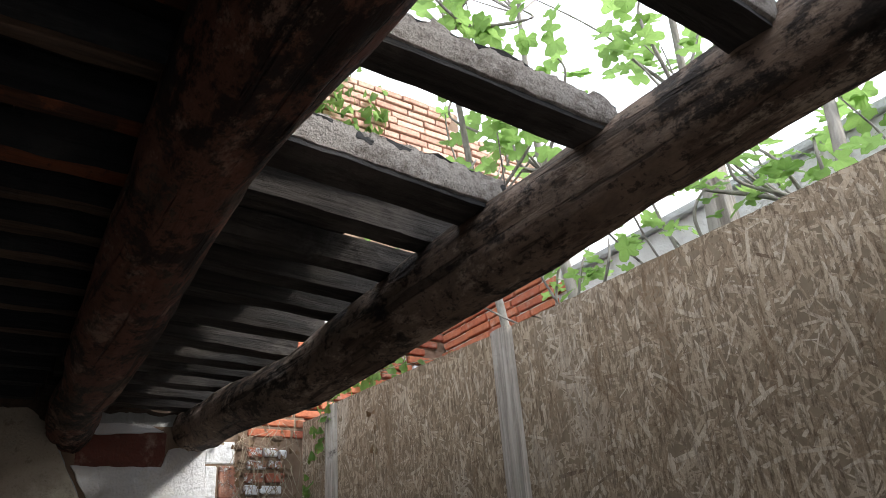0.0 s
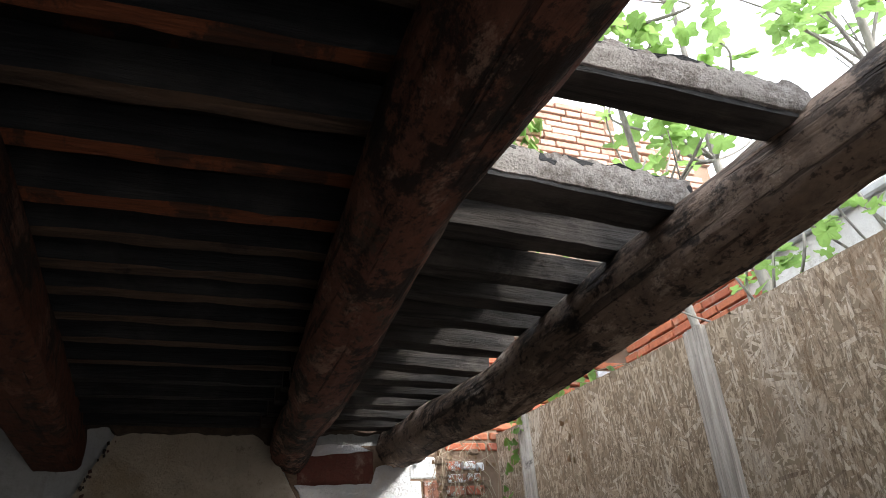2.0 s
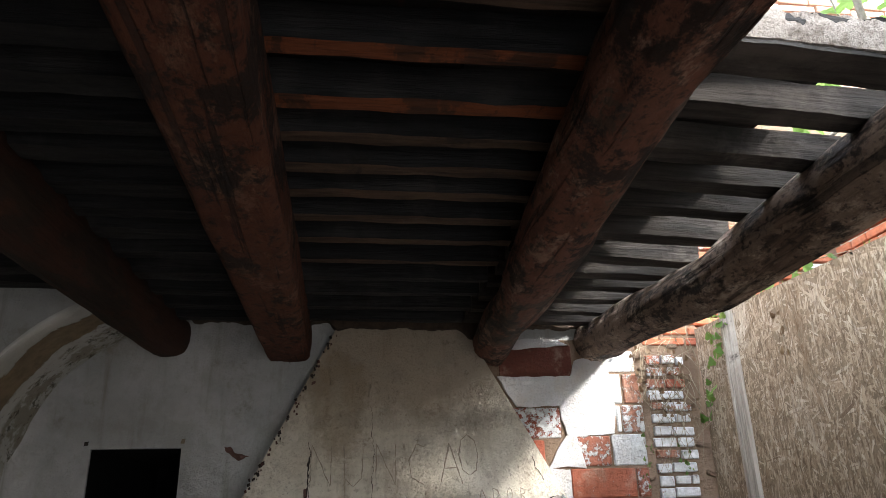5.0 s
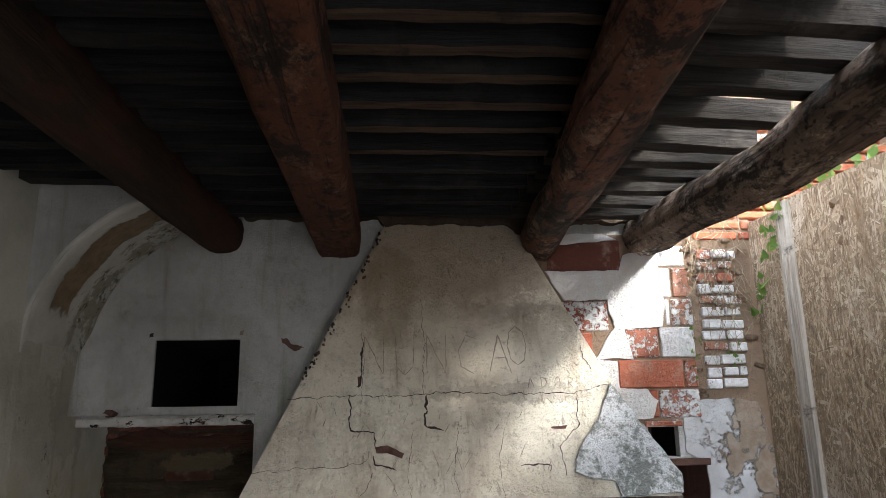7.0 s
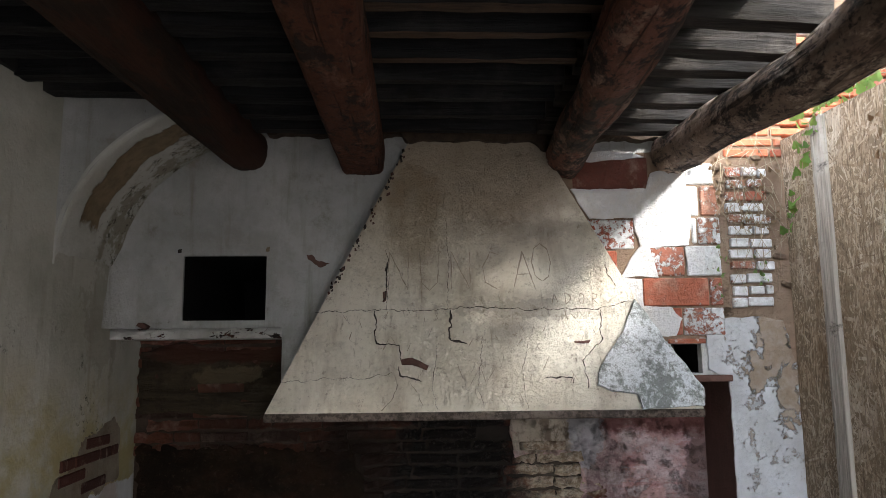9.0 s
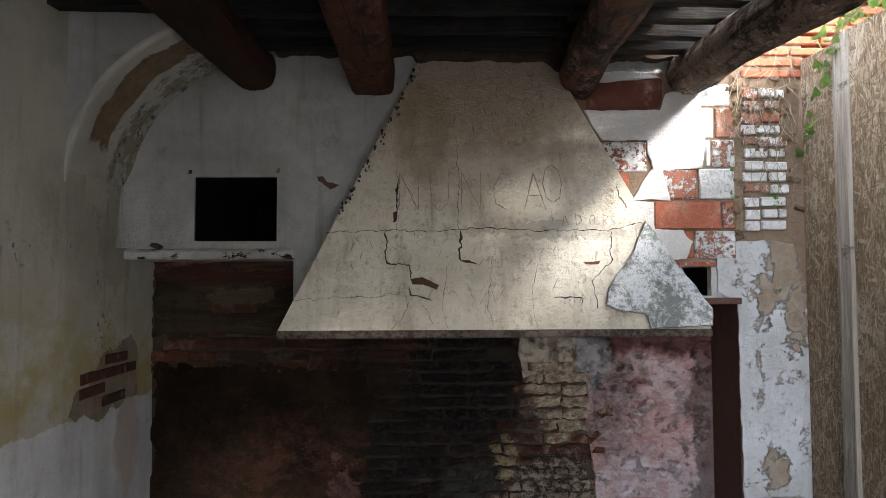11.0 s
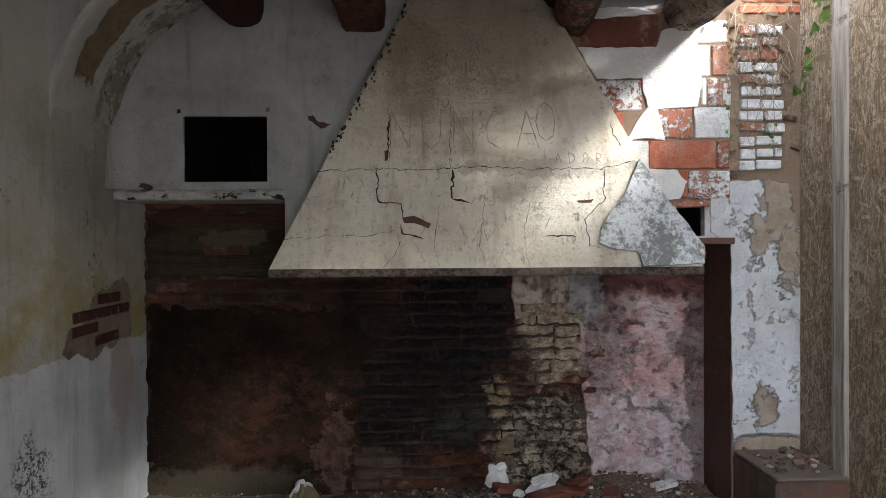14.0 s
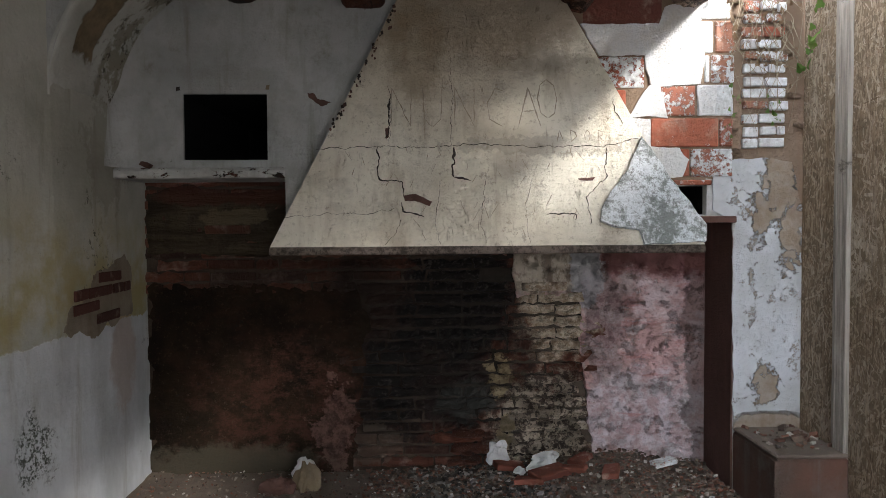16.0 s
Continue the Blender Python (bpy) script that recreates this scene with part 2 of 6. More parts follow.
PLASTER = mat_plaster("old_limewash", (0.56, 0.57, 0.575), (0.37, 0.38, 0.38), (0.24, 0.23, 0.18), (0.09, 0.065, 0.045), 0.8, 0.75)
PLASTER_WHITE = mat_plaster("white_limewash", (0.71, 0.71, 0.715), (0.62, 0.63, 0.66), (0.60, 0.53, 0.43), (0.2, 0.13, 0.09), 0.3, 0.2)
def west_wall():
    """Limewash with an ochre band of old paint, and newer whiter plaster below a broken edge."""
    n = Nodes("side_wall_limewash")
    big, small = n.noise(1.5, 8, 0.6), n.noise(14, 8, 0.7)
    z = n.axis("Z")
    c = n.mix(n.step(big, 0.33, 0.7), (0.55, 0.55, 0.51), (0.345, 0.345, 0.30))
    wob = n.math("MULTIPLY", n.math("SUBTRACT", n.noise(6, 8, 0.7), 0.5), 0.12)
    ochre = n.math("MULTIPLY", n.step(add(n, z, n.math("MULTIPLY", big, 0.8)), 2.1, 1.5), n.step(n.noise(4, 7, 0.6), 0.3, 0.6))
    c = n.mix(n.math("MULTIPLY", ochre, 0.9), c, (0.37, 0.31, 0.14))
    low = n.step(n.math("ADD", z, wob), 0.965, 0.955)
    c = n.mix(low, c, n.mix(n.step(n.noise(2.2, 7, 0.6, n.at((1, 1, 0.5))), 0.35, 0.7), (0.68, 0.70, 0.73), (0.42, 0.435, 0.45)))
    c = n.mix(n.math("MULTIPLY", n.step(n.noise(4, 6, 0.6, n.at((2, 2, 0.25), (3, 0, 0))), 0.55, 0.75), 0.5), c, (0.25, 0.22, 0.17))
    mould = n.math("MULTIPLY", n.step(n.noise(28, 6, 0.75), 0.56, 0.62), n.step(n.noise(2.6, 4, 0.5, n.at((1, 1, 1), (5, 5, 2))), 0.56, 0.66))
    c = n.mix(n.math("MULTIPLY", mould, 0.85), c, (0.05, 0.045, 0.035))
    damp = n.math("MULTIPLY", n.step(n.noise(45, 6, 0.75), 0.47, 0.55), n.blob((-1.95, 3.1, 0.52), (1.0, 0.13, 0.17), 0.9, 9))
    c = n.mix(n.math("MULTIPLY", damp, 0.9), c, (0.04, 0.045, 0.03))
    c = n.mix(n.math("MULTIPLY", n.blob((-1.87, 3.78, 1.82), (1.0, 0.2, 0.3), 1.6, 11), 0.32), c, (0.20, 0.175, 0.13))
    c = n.mix(n.math("MULTIPLY", n.blob((-1.87, 3.95, 0.75), (1.0, 0.16, 0.3), 0.8, 6), 0.5), c, (0.36, 0.24, 0.18))
    h = add(n, n.math("MULTIPLY", big, 1.5), n.math("MULTIPLY", small, 0.5), n.math("MULTIPLY", low, -0.4), n.math("MULTIPLY", n.noise(60, 4), 0.1))
    return n.done(c, h, 0.55, 0.03)


def pink_plaster(name, a, b, bloom, dark, strength):
    """Painted plaster of the hearth, bleached in patches by damp and darkened in others."""
    n = Nodes(name)
    big, mid = n.noise(3.2, 8, 0.62), n.noise(11, 8, 0.7)
    c = n.mix(n.step(big, 0.38, 0.62), a, b)
    c = n.mix(n.math("MULTIPLY", n.step(n.noise(4.5, 9, 0.7, n.at((1, 1, 1.5), (3, 8, 2))), 0.46, 0.62), strength), c, bloom)
    c = n.mix(n.math("MULTIPLY", n.step(mid, 0.55, 0.72), 0.5), c, dark)
    spots = n.step(n.noise(16, 6, 0.7, n.at((1, 1, 1), (8, 2, 6))), 0.64, 0.68)
    c = n.mix(n.math("MULTIPLY", spots, 0.7), c, n.mix(0.5, dark, (0.02, 0.02, 0.02)))
    h = add(n, n.math("MULTIPLY", big, 1.2), mid, n.math("MULTIPLY", n.noise(55, 5, 0.7), 0.3), n.math("MULTIPLY", spots, -0.5))
    return n, c, h


def mid2(n):
    return n.noise(8, 8, 0.7, n.at((1, 1, 0.6), (6, 6, 6)))


def hearth_pink():
    n, c, h = pink_plaster("pink_plaster", (0.68, 0.43, 0.41), (0.57, 0.35, 0.35), (0.80, 0.71, 0.73), (0.30, 0.19, 0.185), 0.65)
    c = n.mix(n.math("MULTIPLY", n.blob((1.0, 4.3, 0.25), (0.6, 3, 0.36), 1.0, 4), 0.75), c, n.mix(n.step(n.noise(13, 9, 0.75), 0.42, 0.6), (0.74, 0.69, 0.73), (0.54, 0.38, 0.39)))
    flake = n.step(n.noise(8, 10, 0.8, n.at((1, 1, 1.1), (2, 2, 9))), 0.55, 0.585)
    c = n.mix(n.math("MULTIPLY", flake, 0.4), c, (0.27, 0.19, 0.19))
    pale = n.step(n.noise(7, 10, 0.78, n.at((1, 1, 1.1), (5, 2, 1))), 0.565, 0.595)
    c = n.mix(n.math("MULTIPLY", pale, 0.5), c, (0.80, 0.76, 0.77))
    c = n.mix(n.math("MULTIPLY", n.step(n.noise(6, 8, 0.7, n.at((0.5, 1, 2.2), (9, 1, 3))), 0.56, 0.64), 0.6), c, (0.58, 0.27, 0.26))
    c = n.mix(n.math("MULTIPLY", n.blob((0.79, 4.3, 0.85), (0.12, 3, 0.36), 1.1, 9), 0.65), c, n.mix(n.step(n.noise(40, 7, 0.75), 0.42, 0.6), (0.42, 0.34, 0.34), (0.20, 0.14, 0.14)))
    # darker band beside the cheek, dark red across the top
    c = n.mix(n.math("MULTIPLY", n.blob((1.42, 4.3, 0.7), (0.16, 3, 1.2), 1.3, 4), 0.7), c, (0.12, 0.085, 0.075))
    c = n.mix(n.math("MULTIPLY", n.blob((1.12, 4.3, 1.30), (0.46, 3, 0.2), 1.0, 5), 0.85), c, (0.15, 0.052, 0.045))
    c = n.mix(n.math("MULTIPLY", n.blob((0.45, 4.3, 1.25), (0.30, 3, 0.26), 0.7, 8), 0.92), c, n.mix(n.step(mid2(n), 0.44, 0.56), (0.66, 0.58, 0.47), (0.27, 0.215, 0.16)))
    c = n.mix(n.math("MULTIPLY", n.blob((0.68, 4.3, 1.2), (0.10, 3, 0.22), 1.2, 8), 0.7), c, (0.57, 0.57, 0.62))
    h = add(n, h, n.math("MULTIPLY", n.noise(28, 8, 0.75), 0.7), n.math("MULTIPLY", flake, -1.2), n.math("MULTIPLY", pale, 0.6))
    return n.done(c, h, 1.0, 0.035)


def hearth_brown():
    """Plaster browned by smoke and darkened further for the hood's shade, redder where the paint survives, with pale
    scabs along its foot.
    """
    n, c, h = pink_plaster("smoked_plaster", (0.022, 0.0145, 0.009), (0.010, 0.007, 0.005), (0.040, 0.019, 0.013), (0.008, 0.0055, 0.0045), 0.5)
    red = n.math("MULTIPLY", n.blob((-1.0, 4.3, 0.42), (0.6, 3, 0.42), 0.9, 4), n.step(n.noise(10, 9, 0.75, n.at((1, 1, 1.4), (4, 6, 1))), 0.42, 0.62))
    c = n.mix(n.math("MULTIPLY", red, 0.75), c, (0.068, 0.029, 0.021))
    c = n.mix(n.math("MULTIPLY", n.blob((-0.79, 4.3, 0.27), (0.12, 3, 0.24), 1.7, 9), 0.6), c, n.mix(n.step(n.noise(18, 8, 0.75), 0.4, 0.6), (0.18, 0.105, 0.088), (0.075, 0.042, 0.034)))
    c = n.mix(n.math("MULTIPLY", n.blob((-1.4, 4.3, 0.06), (0.6, 3, 0.12), 0.9, 9), 0.6), c, (0.085, 0.075, 0.055))
    c = n.mix(n.math("MULTIPLY", n.step(n.noise(42, 8, 0.75), 0.56, 0.66), 0.5), c, (0.075, 0.05, 0.036))
    n.b.inputs["Specular IOR Level"].default_value = 0.1
    return n.done(c, add(n, h, n.math("MULTIPLY", n.noise(34, 7, 0.75), 0.6)), 0.8, 0.025)


def smeared_brick():
    """Thin brown smear over laid courses, which still show as long bands."""
    n = Nodes("smoked_olive_plaster")
    band = n.noise(1.0, 5, 0.6, n.at((2.2, 1, 15), (1, 0, 4)))
    fine = n.noise(16, 9, 0.75)
    c = n.mix(n.step(band, 0.4, 0.62), (0.068, 0.051, 0.031), (0.030, 0.022, 0.0145))
    c = n.mix(n.math("MULTIPLY", n.step(fine, 0.46, 0.66), 0.7), c, (0.026, 0.018, 0.013))
    c = n.mix(n.math("MULTIPLY", n.blob((-1.3, 4.3, 1.63), (0.7, 3, 0.07), 0.8, 9), 0.7), c, (0.075, 0.024, 0.016))
    c = n.mix(n.math("MULTIPLY", n.blob((-1.35, 4.3, 1.5), (0.2, 3, 0.06), 1.2, 9), 0.6), c, (0.15, 0.12, 0.075))
    return n.done(c, add(n, n.math("MULTIPLY", band, 2.0), fine, n.math("MULTIPLY", n.noise(60, 6, 0.7), 0.4)), 0.9, 0.03)


def ledge_plaster():
    """Limewash knocked off along an edge, brick and dirt showing in the chips."""
    n = Nodes("ledge_limewash")
    c = n.mix(n.step(n.noise(5, 8, 0.65), 0.35, 0.7), (0.58, 0.58, 0.57), (0.40, 0.40, 0.38))
    chip = n.step(n.noise(17, 8, 0.75, n.at((0.8, 1, 1.6))), 0.565, 0.59)
    c = n.mix(chip, c, n.mix(n.step(n.noise(30, 5, 0.6), 0.4, 0.6), (0.10, 0.042, 0.03), (0.03, 0.022, 0.018)))
    return n.done(c, add(n, n.noise(40, 7, 0.7), n.math("MULTIPLY", chip, -1.5)), 0.9, 0.015)


def arch_reveal():
    """Limewash of the splayed arch: a strip of bare ochre mortar near its front, mould and scabs near its back."""
    n = Nodes("arch_limewash")
    y, z = n.axis("Y"), n.axis("Z")
    big, small = n.noise(2.0, 8, 0.6), n.noise(16, 8, 0.7)
    c = n.mix(n.step(big, 0.35, 0.7), (0.56, 0.57, 0.55), (0.38, 0.38, 0.35))
    wob = n.math("MULTIPLY", n.math("SUBTRACT", n.noise(9, 9, 0.72), 0.5), 0.16)
    yy, zz = add(n, y, wob), add(n, z, n.math("MULTIPLY", wob, 1.6))
    ends = n.math("MULTIPLY", n.step(zz, 2.20, 2.25), n.step(zz, 2.76, 2.72))
    bare = n.math("MULTIPLY", n.math("MULTIPLY", n.step(yy, 3.375, 3.39), n.step(yy, 3.59, 3.575)), ends)
    c = n.mix(n.math("MULTIPLY", bare, 0.95), c, n.mix(n.step(small, 0.35, 0.7), (0.235, 0.175, 0.105), (0.15, 0.11, 0.065)))
    back = n.math("MULTIPLY", n.math("MULTIPLY", n.step(yy, 3.64, 3.68), n.step(yy, 3.95, 3.88)), n.step(n.noise(7, 9, 0.72, n.at((1, 1, 1), (6, 2, 2))), 0.46, 0.54))
    c = n.mix(n.math("MULTIPLY", back, 0.75), c, (0.22, 0.195, 0.14))
    mould = n.math("MULTIPLY", n.step(n.noise(19, 9, 0.78, n.at((1, 1, 1), (3, 7, 8))), 0.55, 0.60), n.step(yy, 3.5, 3.7))
    c = n.mix(n.math("MULTIPLY", mould, 0.8), c, (0.065, 0.055, 0.038))
    h = add(n, big, n.math("MULTIPLY", small, 0.5), n.math("MULTIPLY", bare, -0.7), n.math("MULTIPLY", mould, -0.3))
    return n.done(c, h, 0.8, 0.02)


def pillar_white():
    n = Nodes("pillar_limewash")
    big, small = n.noise(2.5, 8, 0.6), n.noise(14, 8, 0.7)
    c = n.mix(n.step(big, 0.35, 0.7), (0.60, 0.62, 0.66), (0.44, 0.45, 0.46))
    gone = n.math("MAXIMUM", n.blob((1.65, 3.9, 1.66), (0.10, 3, 0.17), 1.7, 12), n.blob((1.545, 3.9, 1.48), (0.07, 3, 0.12), 2.0, 15))
    gone = n.math("MAXIMUM", gone, n.blob((1.70, 3.9, 1.38), (0.07, 3, 0.2), 1.9, 14))
    gone = n.math("MAXIMUM", gone, n.blob((1.57, 3.9, 0.58), (0.07, 3, 0.1), 2.0, 16))
    gone = n.math("MAXIMUM", gone, n.blob((1.6, 3.9, 0.36), (0.26, 3, 0.07), 0.6, 9))
    gone = n.math("MAXIMUM", gone, n.math("MULTIPLY", n.step(n.noise(11, 10, 0.8), 0.575, 0.59), 0.8))
    c = n.mix(gone, c, n.mix(n.step(small, 0.3, 0.7), (0.24, 0.18, 0.13), (0.36, 0.31, 0.26)))
    h = add(n, big, n.math("MULTIPLY", small, 0.4), n.math("MULTIPLY", gone, -1.6), n.math("MULTIPLY", n.noise(50, 6, 0.75), 0.3))
    return n.done(c, h, 0.9, 0.02)


def hood_plaster():
    """Limewash yellowed by smoke, with long brown runs, grey fingermarks and hairline crazing."""
    n = Nodes("hood_limewash")
    big, mid, fine = n.noise(1.8, 8, 0.62), n.noise(7, 8, 0.7), n.noise(40, 6, 0.7)
    c = n.mix(n.step(big, 0.36, 0.66), (0.80, 0.75, 0.645), (0.64, 0.58, 0.475))
    c = n.mix(n.math("MULTIPLY", n.step(n.noise(4, 7, 0.62, n.at((2.2, 1, 0.4))), 0.48, 0.72), 0.55), c, (0.36, 0.29, 0.21))
    c = n.mix(n.math("MULTIPLY", n.step(n.noise(9, 7, 0.7, n.at((3.5, 1, 0.16), (2, 0, 5))), 0.60, 0.70), 0.4), c, (0.24, 0.18, 0.13))
    c = n.mix(n.math("MULTIPLY", n.blob((0.05, 3.8, 2.62), (0.75, 3, 0.36), 0.7, 4), 0.6), c, (0.33, 0.25, 0.175))
    c = n.mix(n.math("MULTIPLY", n.blob((-0.3, 3.8, 2.35), (0.16, 3, 0.3), 0.8, 6), 0.5), c, (0.27, 0.2, 0.12))
    c = n.mix(n.math("MULTIPLY", n.step(n.noise(2.7, 8, 0.7, n.at((1, 1, 1.6), (4, 4, 4))), 0.50, 0.66), 0.5), c, (0.36, 0.32, 0.265))
    c = n.mix(n.math("MULTIPLY", n.blob((0.35, 3.6, 1.83), (0.45, 3, 0.05), 1.6, 14), 0.3), c, (0.16, 0.14, 0.12))
    c = n.mix(n.math("MULTIPLY", n.blob((0.05, 3.8, 2.25), (0.6, 3, 0.05), 1.8, 10), 0.2), c, (0.2, 0.16, 0.12))
    c = n.mix(n.math("MULTIPLY", n.step(n.noise(13, 9, 0.8, n.at((1, 1, 1), (1, 7, 3))), 0.57, 0.63), 0.5), c, (0.22, 0.17, 0.125))
    craze = n.math("MULTIPLY", n.step(n.noise(5, 6, 0.75, n.at((9, 1, 1.6), (0, 3, 9)), 1.2), 0.60, 0.64), n.step(mid, 0.46, 0.6))
    c = n.mix(n.math("MULTIPLY", craze, 0.4), c, (0.24, 0.19, 0.14))
    c = n.mix(n.math("MULTIPLY", n.step(fine, 0.55, 0.66), 0.38), c, (0.3, 0.25, 0.19))
    h = add(n, n.math("MULTIPLY", big, 1.3), n.math("MULTIPLY", mid, 0.7), n.math("MULTIPLY", fine, 0.2), n.math("MULTIPLY", craze, -0.5), n.math("MULTIPLY", n.noise(16, 9, 0.8), 0.5))
    return n.done(c, h, 1.0, 0.03)


PLASTER_HOOD = hood_plaster()
PLASTER_WEST, PINK, SMOKED, PILLAR = west_wall(), hearth_pink(), hearth_brown(), pillar_white()
CRACK = mat_plaster("crack_shadow", (0.05, 0.04, 0.035), (0.03, 0.025, 0.02), (0.08, 0.06, 0.05), (0.02, 0.02, 0.02), 0.3, 0.1)
SCRATCH = mat_plaster("scratched_plaster", (0.40, 0.34, 0.27), (0.33, 0.28, 0.22), (0.28, 0.23, 0.18), (0.1, 0.08, 0.06), 0.3, 0.1)
RED_PAINT = mat_plaster("dull_red_paint", (0.125, 0.068, 0.055), (0.095, 0.05, 0.041), (0.2, 0.1, 0.08), (0.05, 0.03, 0.025), 0.4, 0.4)
OCHRE_STAIN = mat_plaster("bare_arch_mortar", (0.25, 0.195, 0.125), (0.19, 0.145, 0.09), (0.30, 0.27, 0.22), (0.06, 0.045, 0.035), 0.7, 0.1)
FIG = mat_leaf("fig_leaf", (0.09, 0.19, 0.04), (0.13, 0.27, 0.05), (0.18, 0.32, 0.07))
IVY = mat_leaf("ivy_leaf", (0.04, 0.11, 0.02), (0.06, 0.15, 0.03), (0.12, 0.2, 0.05))
DRY = mat_leaf("dry_leaf", (0.20, 0.13, 0.085), (0.28, 0.20, 0.135), (0.13, 0.08, 0.05), (0.28, 0.19, 0.12))
BARK = mat_wood("fig_bark", (0.30, 0.28, 0.25), (0.18, 0.165, 0.145), None, (0.42, 0.4, 0.37), (9, 9, 1.5), 0.2)
VINE = mat_wood("dry_vine", (0.36, 0.30, 0.22), (0.2, 0.16, 0.11), None, None, (9, 9, 1.5), 0.2)
def strand_face():
    """Pressed strands: each its own tone, fine grain, rain streaks and brown weathering over the sheet."""
    n = Nodes("board_strands", 0.8)
    r = n.n.new("ShaderNodeNewGeometry").outputs["Random Per Island"]
    c = n.ramp(r, (0, (0.45, 0.36, 0.26)), (0.2, (0.22, 0.16, 0.105)), (0.42, (0.38, 0.30, 0.21)), (0.6, (0.50, 0.42, 0.325)), (0.76, (0.27, 0.20, 0.135)), (0.92, (0.42, 0.335, 0.24)), (1, (0.17, 0.12, 0.08)))
    fine = n.noise(1.0, 7, 0.75, n.at((70, 70, 14)))
    c = n.mix(n.math("MULTIPLY", n.step(fine, 0.45, 0.62), 0.75), c, (0.085, 0.058, 0.036))
    wet = n.noise(1.0, 8, 0.7, n.at((5, 5, 0.9)))
    c = n.mix(n.math("MULTIPLY", n.step(wet, 0.52, 0.64), 0.7), c, (0.16, 0.105, 0.06))
    grey = n.noise(1.0, 7, 0.65, n.at((2.2, 2.2, 1.4), (3, 5, 1)))
    c = n.mix(n.math("MULTIPLY", n.step(grey, 0.5, 0.66), 0.35), c, (0.54, 0.48, 0.40))
    return n.done(c, add(n, fine, n.math("MULTIPLY", n.noise(90, 5, 0.7), 0.5)), 0.8, 0.006)


STRANDS = strand_face()
RUBBLE = mat_islands("rubble", ((0, (0.15, 0.11, 0.085)), (0.3, (0.19, 0.085, 0.06)), (0.5, (0.06, 0.05, 0.045)), (0.9, (0.24, 0.19, 0.155)), (1, (0.55, 0.52, 0.49))), 0.9)
ASH = mat_islands("ash_and_char", ((0, (0.03, 0.028, 0.027)), (0.6, (0.09, 0.08, 0.075)), (1, (0.3, 0.28, 0.26))), 0.9)
MORTAR = mat_plaster("old_mortar", (0.27, 0.195, 0.14), (0.18, 0.125, 0.088), (0.2, 0.135, 0.1), (0.08, 0.05, 0.04), 0.6, 0.2)
LIME_BED = mat_plaster("lime_bed", (0.30, 0.265, 0.205), (0.17, 0.135, 0.10), (0.14, 0.075, 0.05), (0.06, 0.04, 0.03), 0.8, 0.3)
CEMENT = mat_plaster("grey_cement", (0.52, 0.54, 0.54), (0.38, 0.40, 0.40), (0.62, 0.64, 0.66), (0.16, 0.16, 0.15), 0.7, 0.1)


def rough_cement(name, a, b, dark, scale):
    """Coarse pitted cement, limewash left on its high spots."""
    n = Nodes(name)
    g, f, big = n.noise(22 * scale, 8, 0.75), n.noise(80 * scale, 5, 0.7), n.noise(6, 7, 0.65)
    c = n.mix(n.step(add(n, g, n.math("MULTIPLY", big, 0.8)), 0.8, 1.0), a, b)
    c = n.mix(n.math("MULTIPLY", n.step(f, 0.52, 0.66), 0.6), c, dark)
    return n.done(c, add(n, g, n.math("MULTIPLY", f, 0.6), n.math("MULTIPLY", big, 0.6)), 1.0, 0.02)


PATCH = rough_cement("pitted_cement", (0.27, 0.29, 0.28), (0.80, 0.83, 0.86), (0.10, 0.10, 0.09), 1.6)
RIM = rough_cement("grimy_rim", (0.07, 0.055, 0.047), (0.20, 0.16, 0.135), (0.03, 0.024, 0.02), 2.0)
RENDER = mat_plaster("outside_render", (0.70, 0.70, 0.69), (0.58, 0.58, 0.56), (0.4, 0.39, 0.36), (0.2, 0.19, 0.17), 0.5, 0.5)
EARTH = mat_plaster("dusty_floor", (0.17, 0.135, 0.11), (0.12, 0.095, 0.078), (0.22, 0.175, 0.14), (0.05, 0.04, 0.035), 0.6, 0.0)
BRICK = mat_brick("red_brick", (0.40, 0.12, 0.065), (0.48, 0.17, 0.09), (0.34, 0.10, 0.06))
BRICK_PALE = mat_brick("weathered_brick", (0.50, 0.31, 0.23), (0.57, 0.40, 0.31), (0.46, 0.27, 0.2))
BRICK_WASH = mat_brick("limewashed_brick", (0.36, 0.11, 0.07), (0.42, 0.15, 0.09), (0.33, 0.11, 0.07), 0.5)
BRICK_FLAKED = mat_brick("flaked_brick", (0.34, 0.12, 0.08), (0.38, 0.15, 0.10), (0.30, 0.105, 0.075), 0.62)
BRICK_SPECK = mat_brick("red_block", (0.36, 0.10, 0.06), (0.40, 0.13, 0.08), (0.32, 0.09, 0.06), 0.12)
BRICK_WHITE = mat_brick("whitened_brick", (0.33, 0.15, 0.10), (0.36, 0.17, 0.11), (0.30, 0.13, 0.09), 0.82)
BRICK_HEARTH = mat_brick("hearth_brick", (0.12, 0.040, 0.024), (0.20, 0.066, 0.038), (0.05, 0.024, 0.018), 0.0, True)
LOG = mat_log("log_wood", (0.11, 0.068, 0.047), (0.03, 0.02, 0.016), (0.19, 0.078, 0.05), (0.34, 0.21, 0.155), 0.6)
LOG_GREY = mat_log("weathered_log_wood", (0.18, 0.122, 0.088), (0.045, 0.03, 0.022), (0.26, 0.185, 0.138), (0.50, 0.40, 0.315), 0.55)
BEAM = mat_log("red_painted_beam", (0.07, 0.028, 0.017), (0.022, 0.012, 0.009), (0.125, 0.042, 0.022), (0.21, 0.11, 0.073), 0.85)
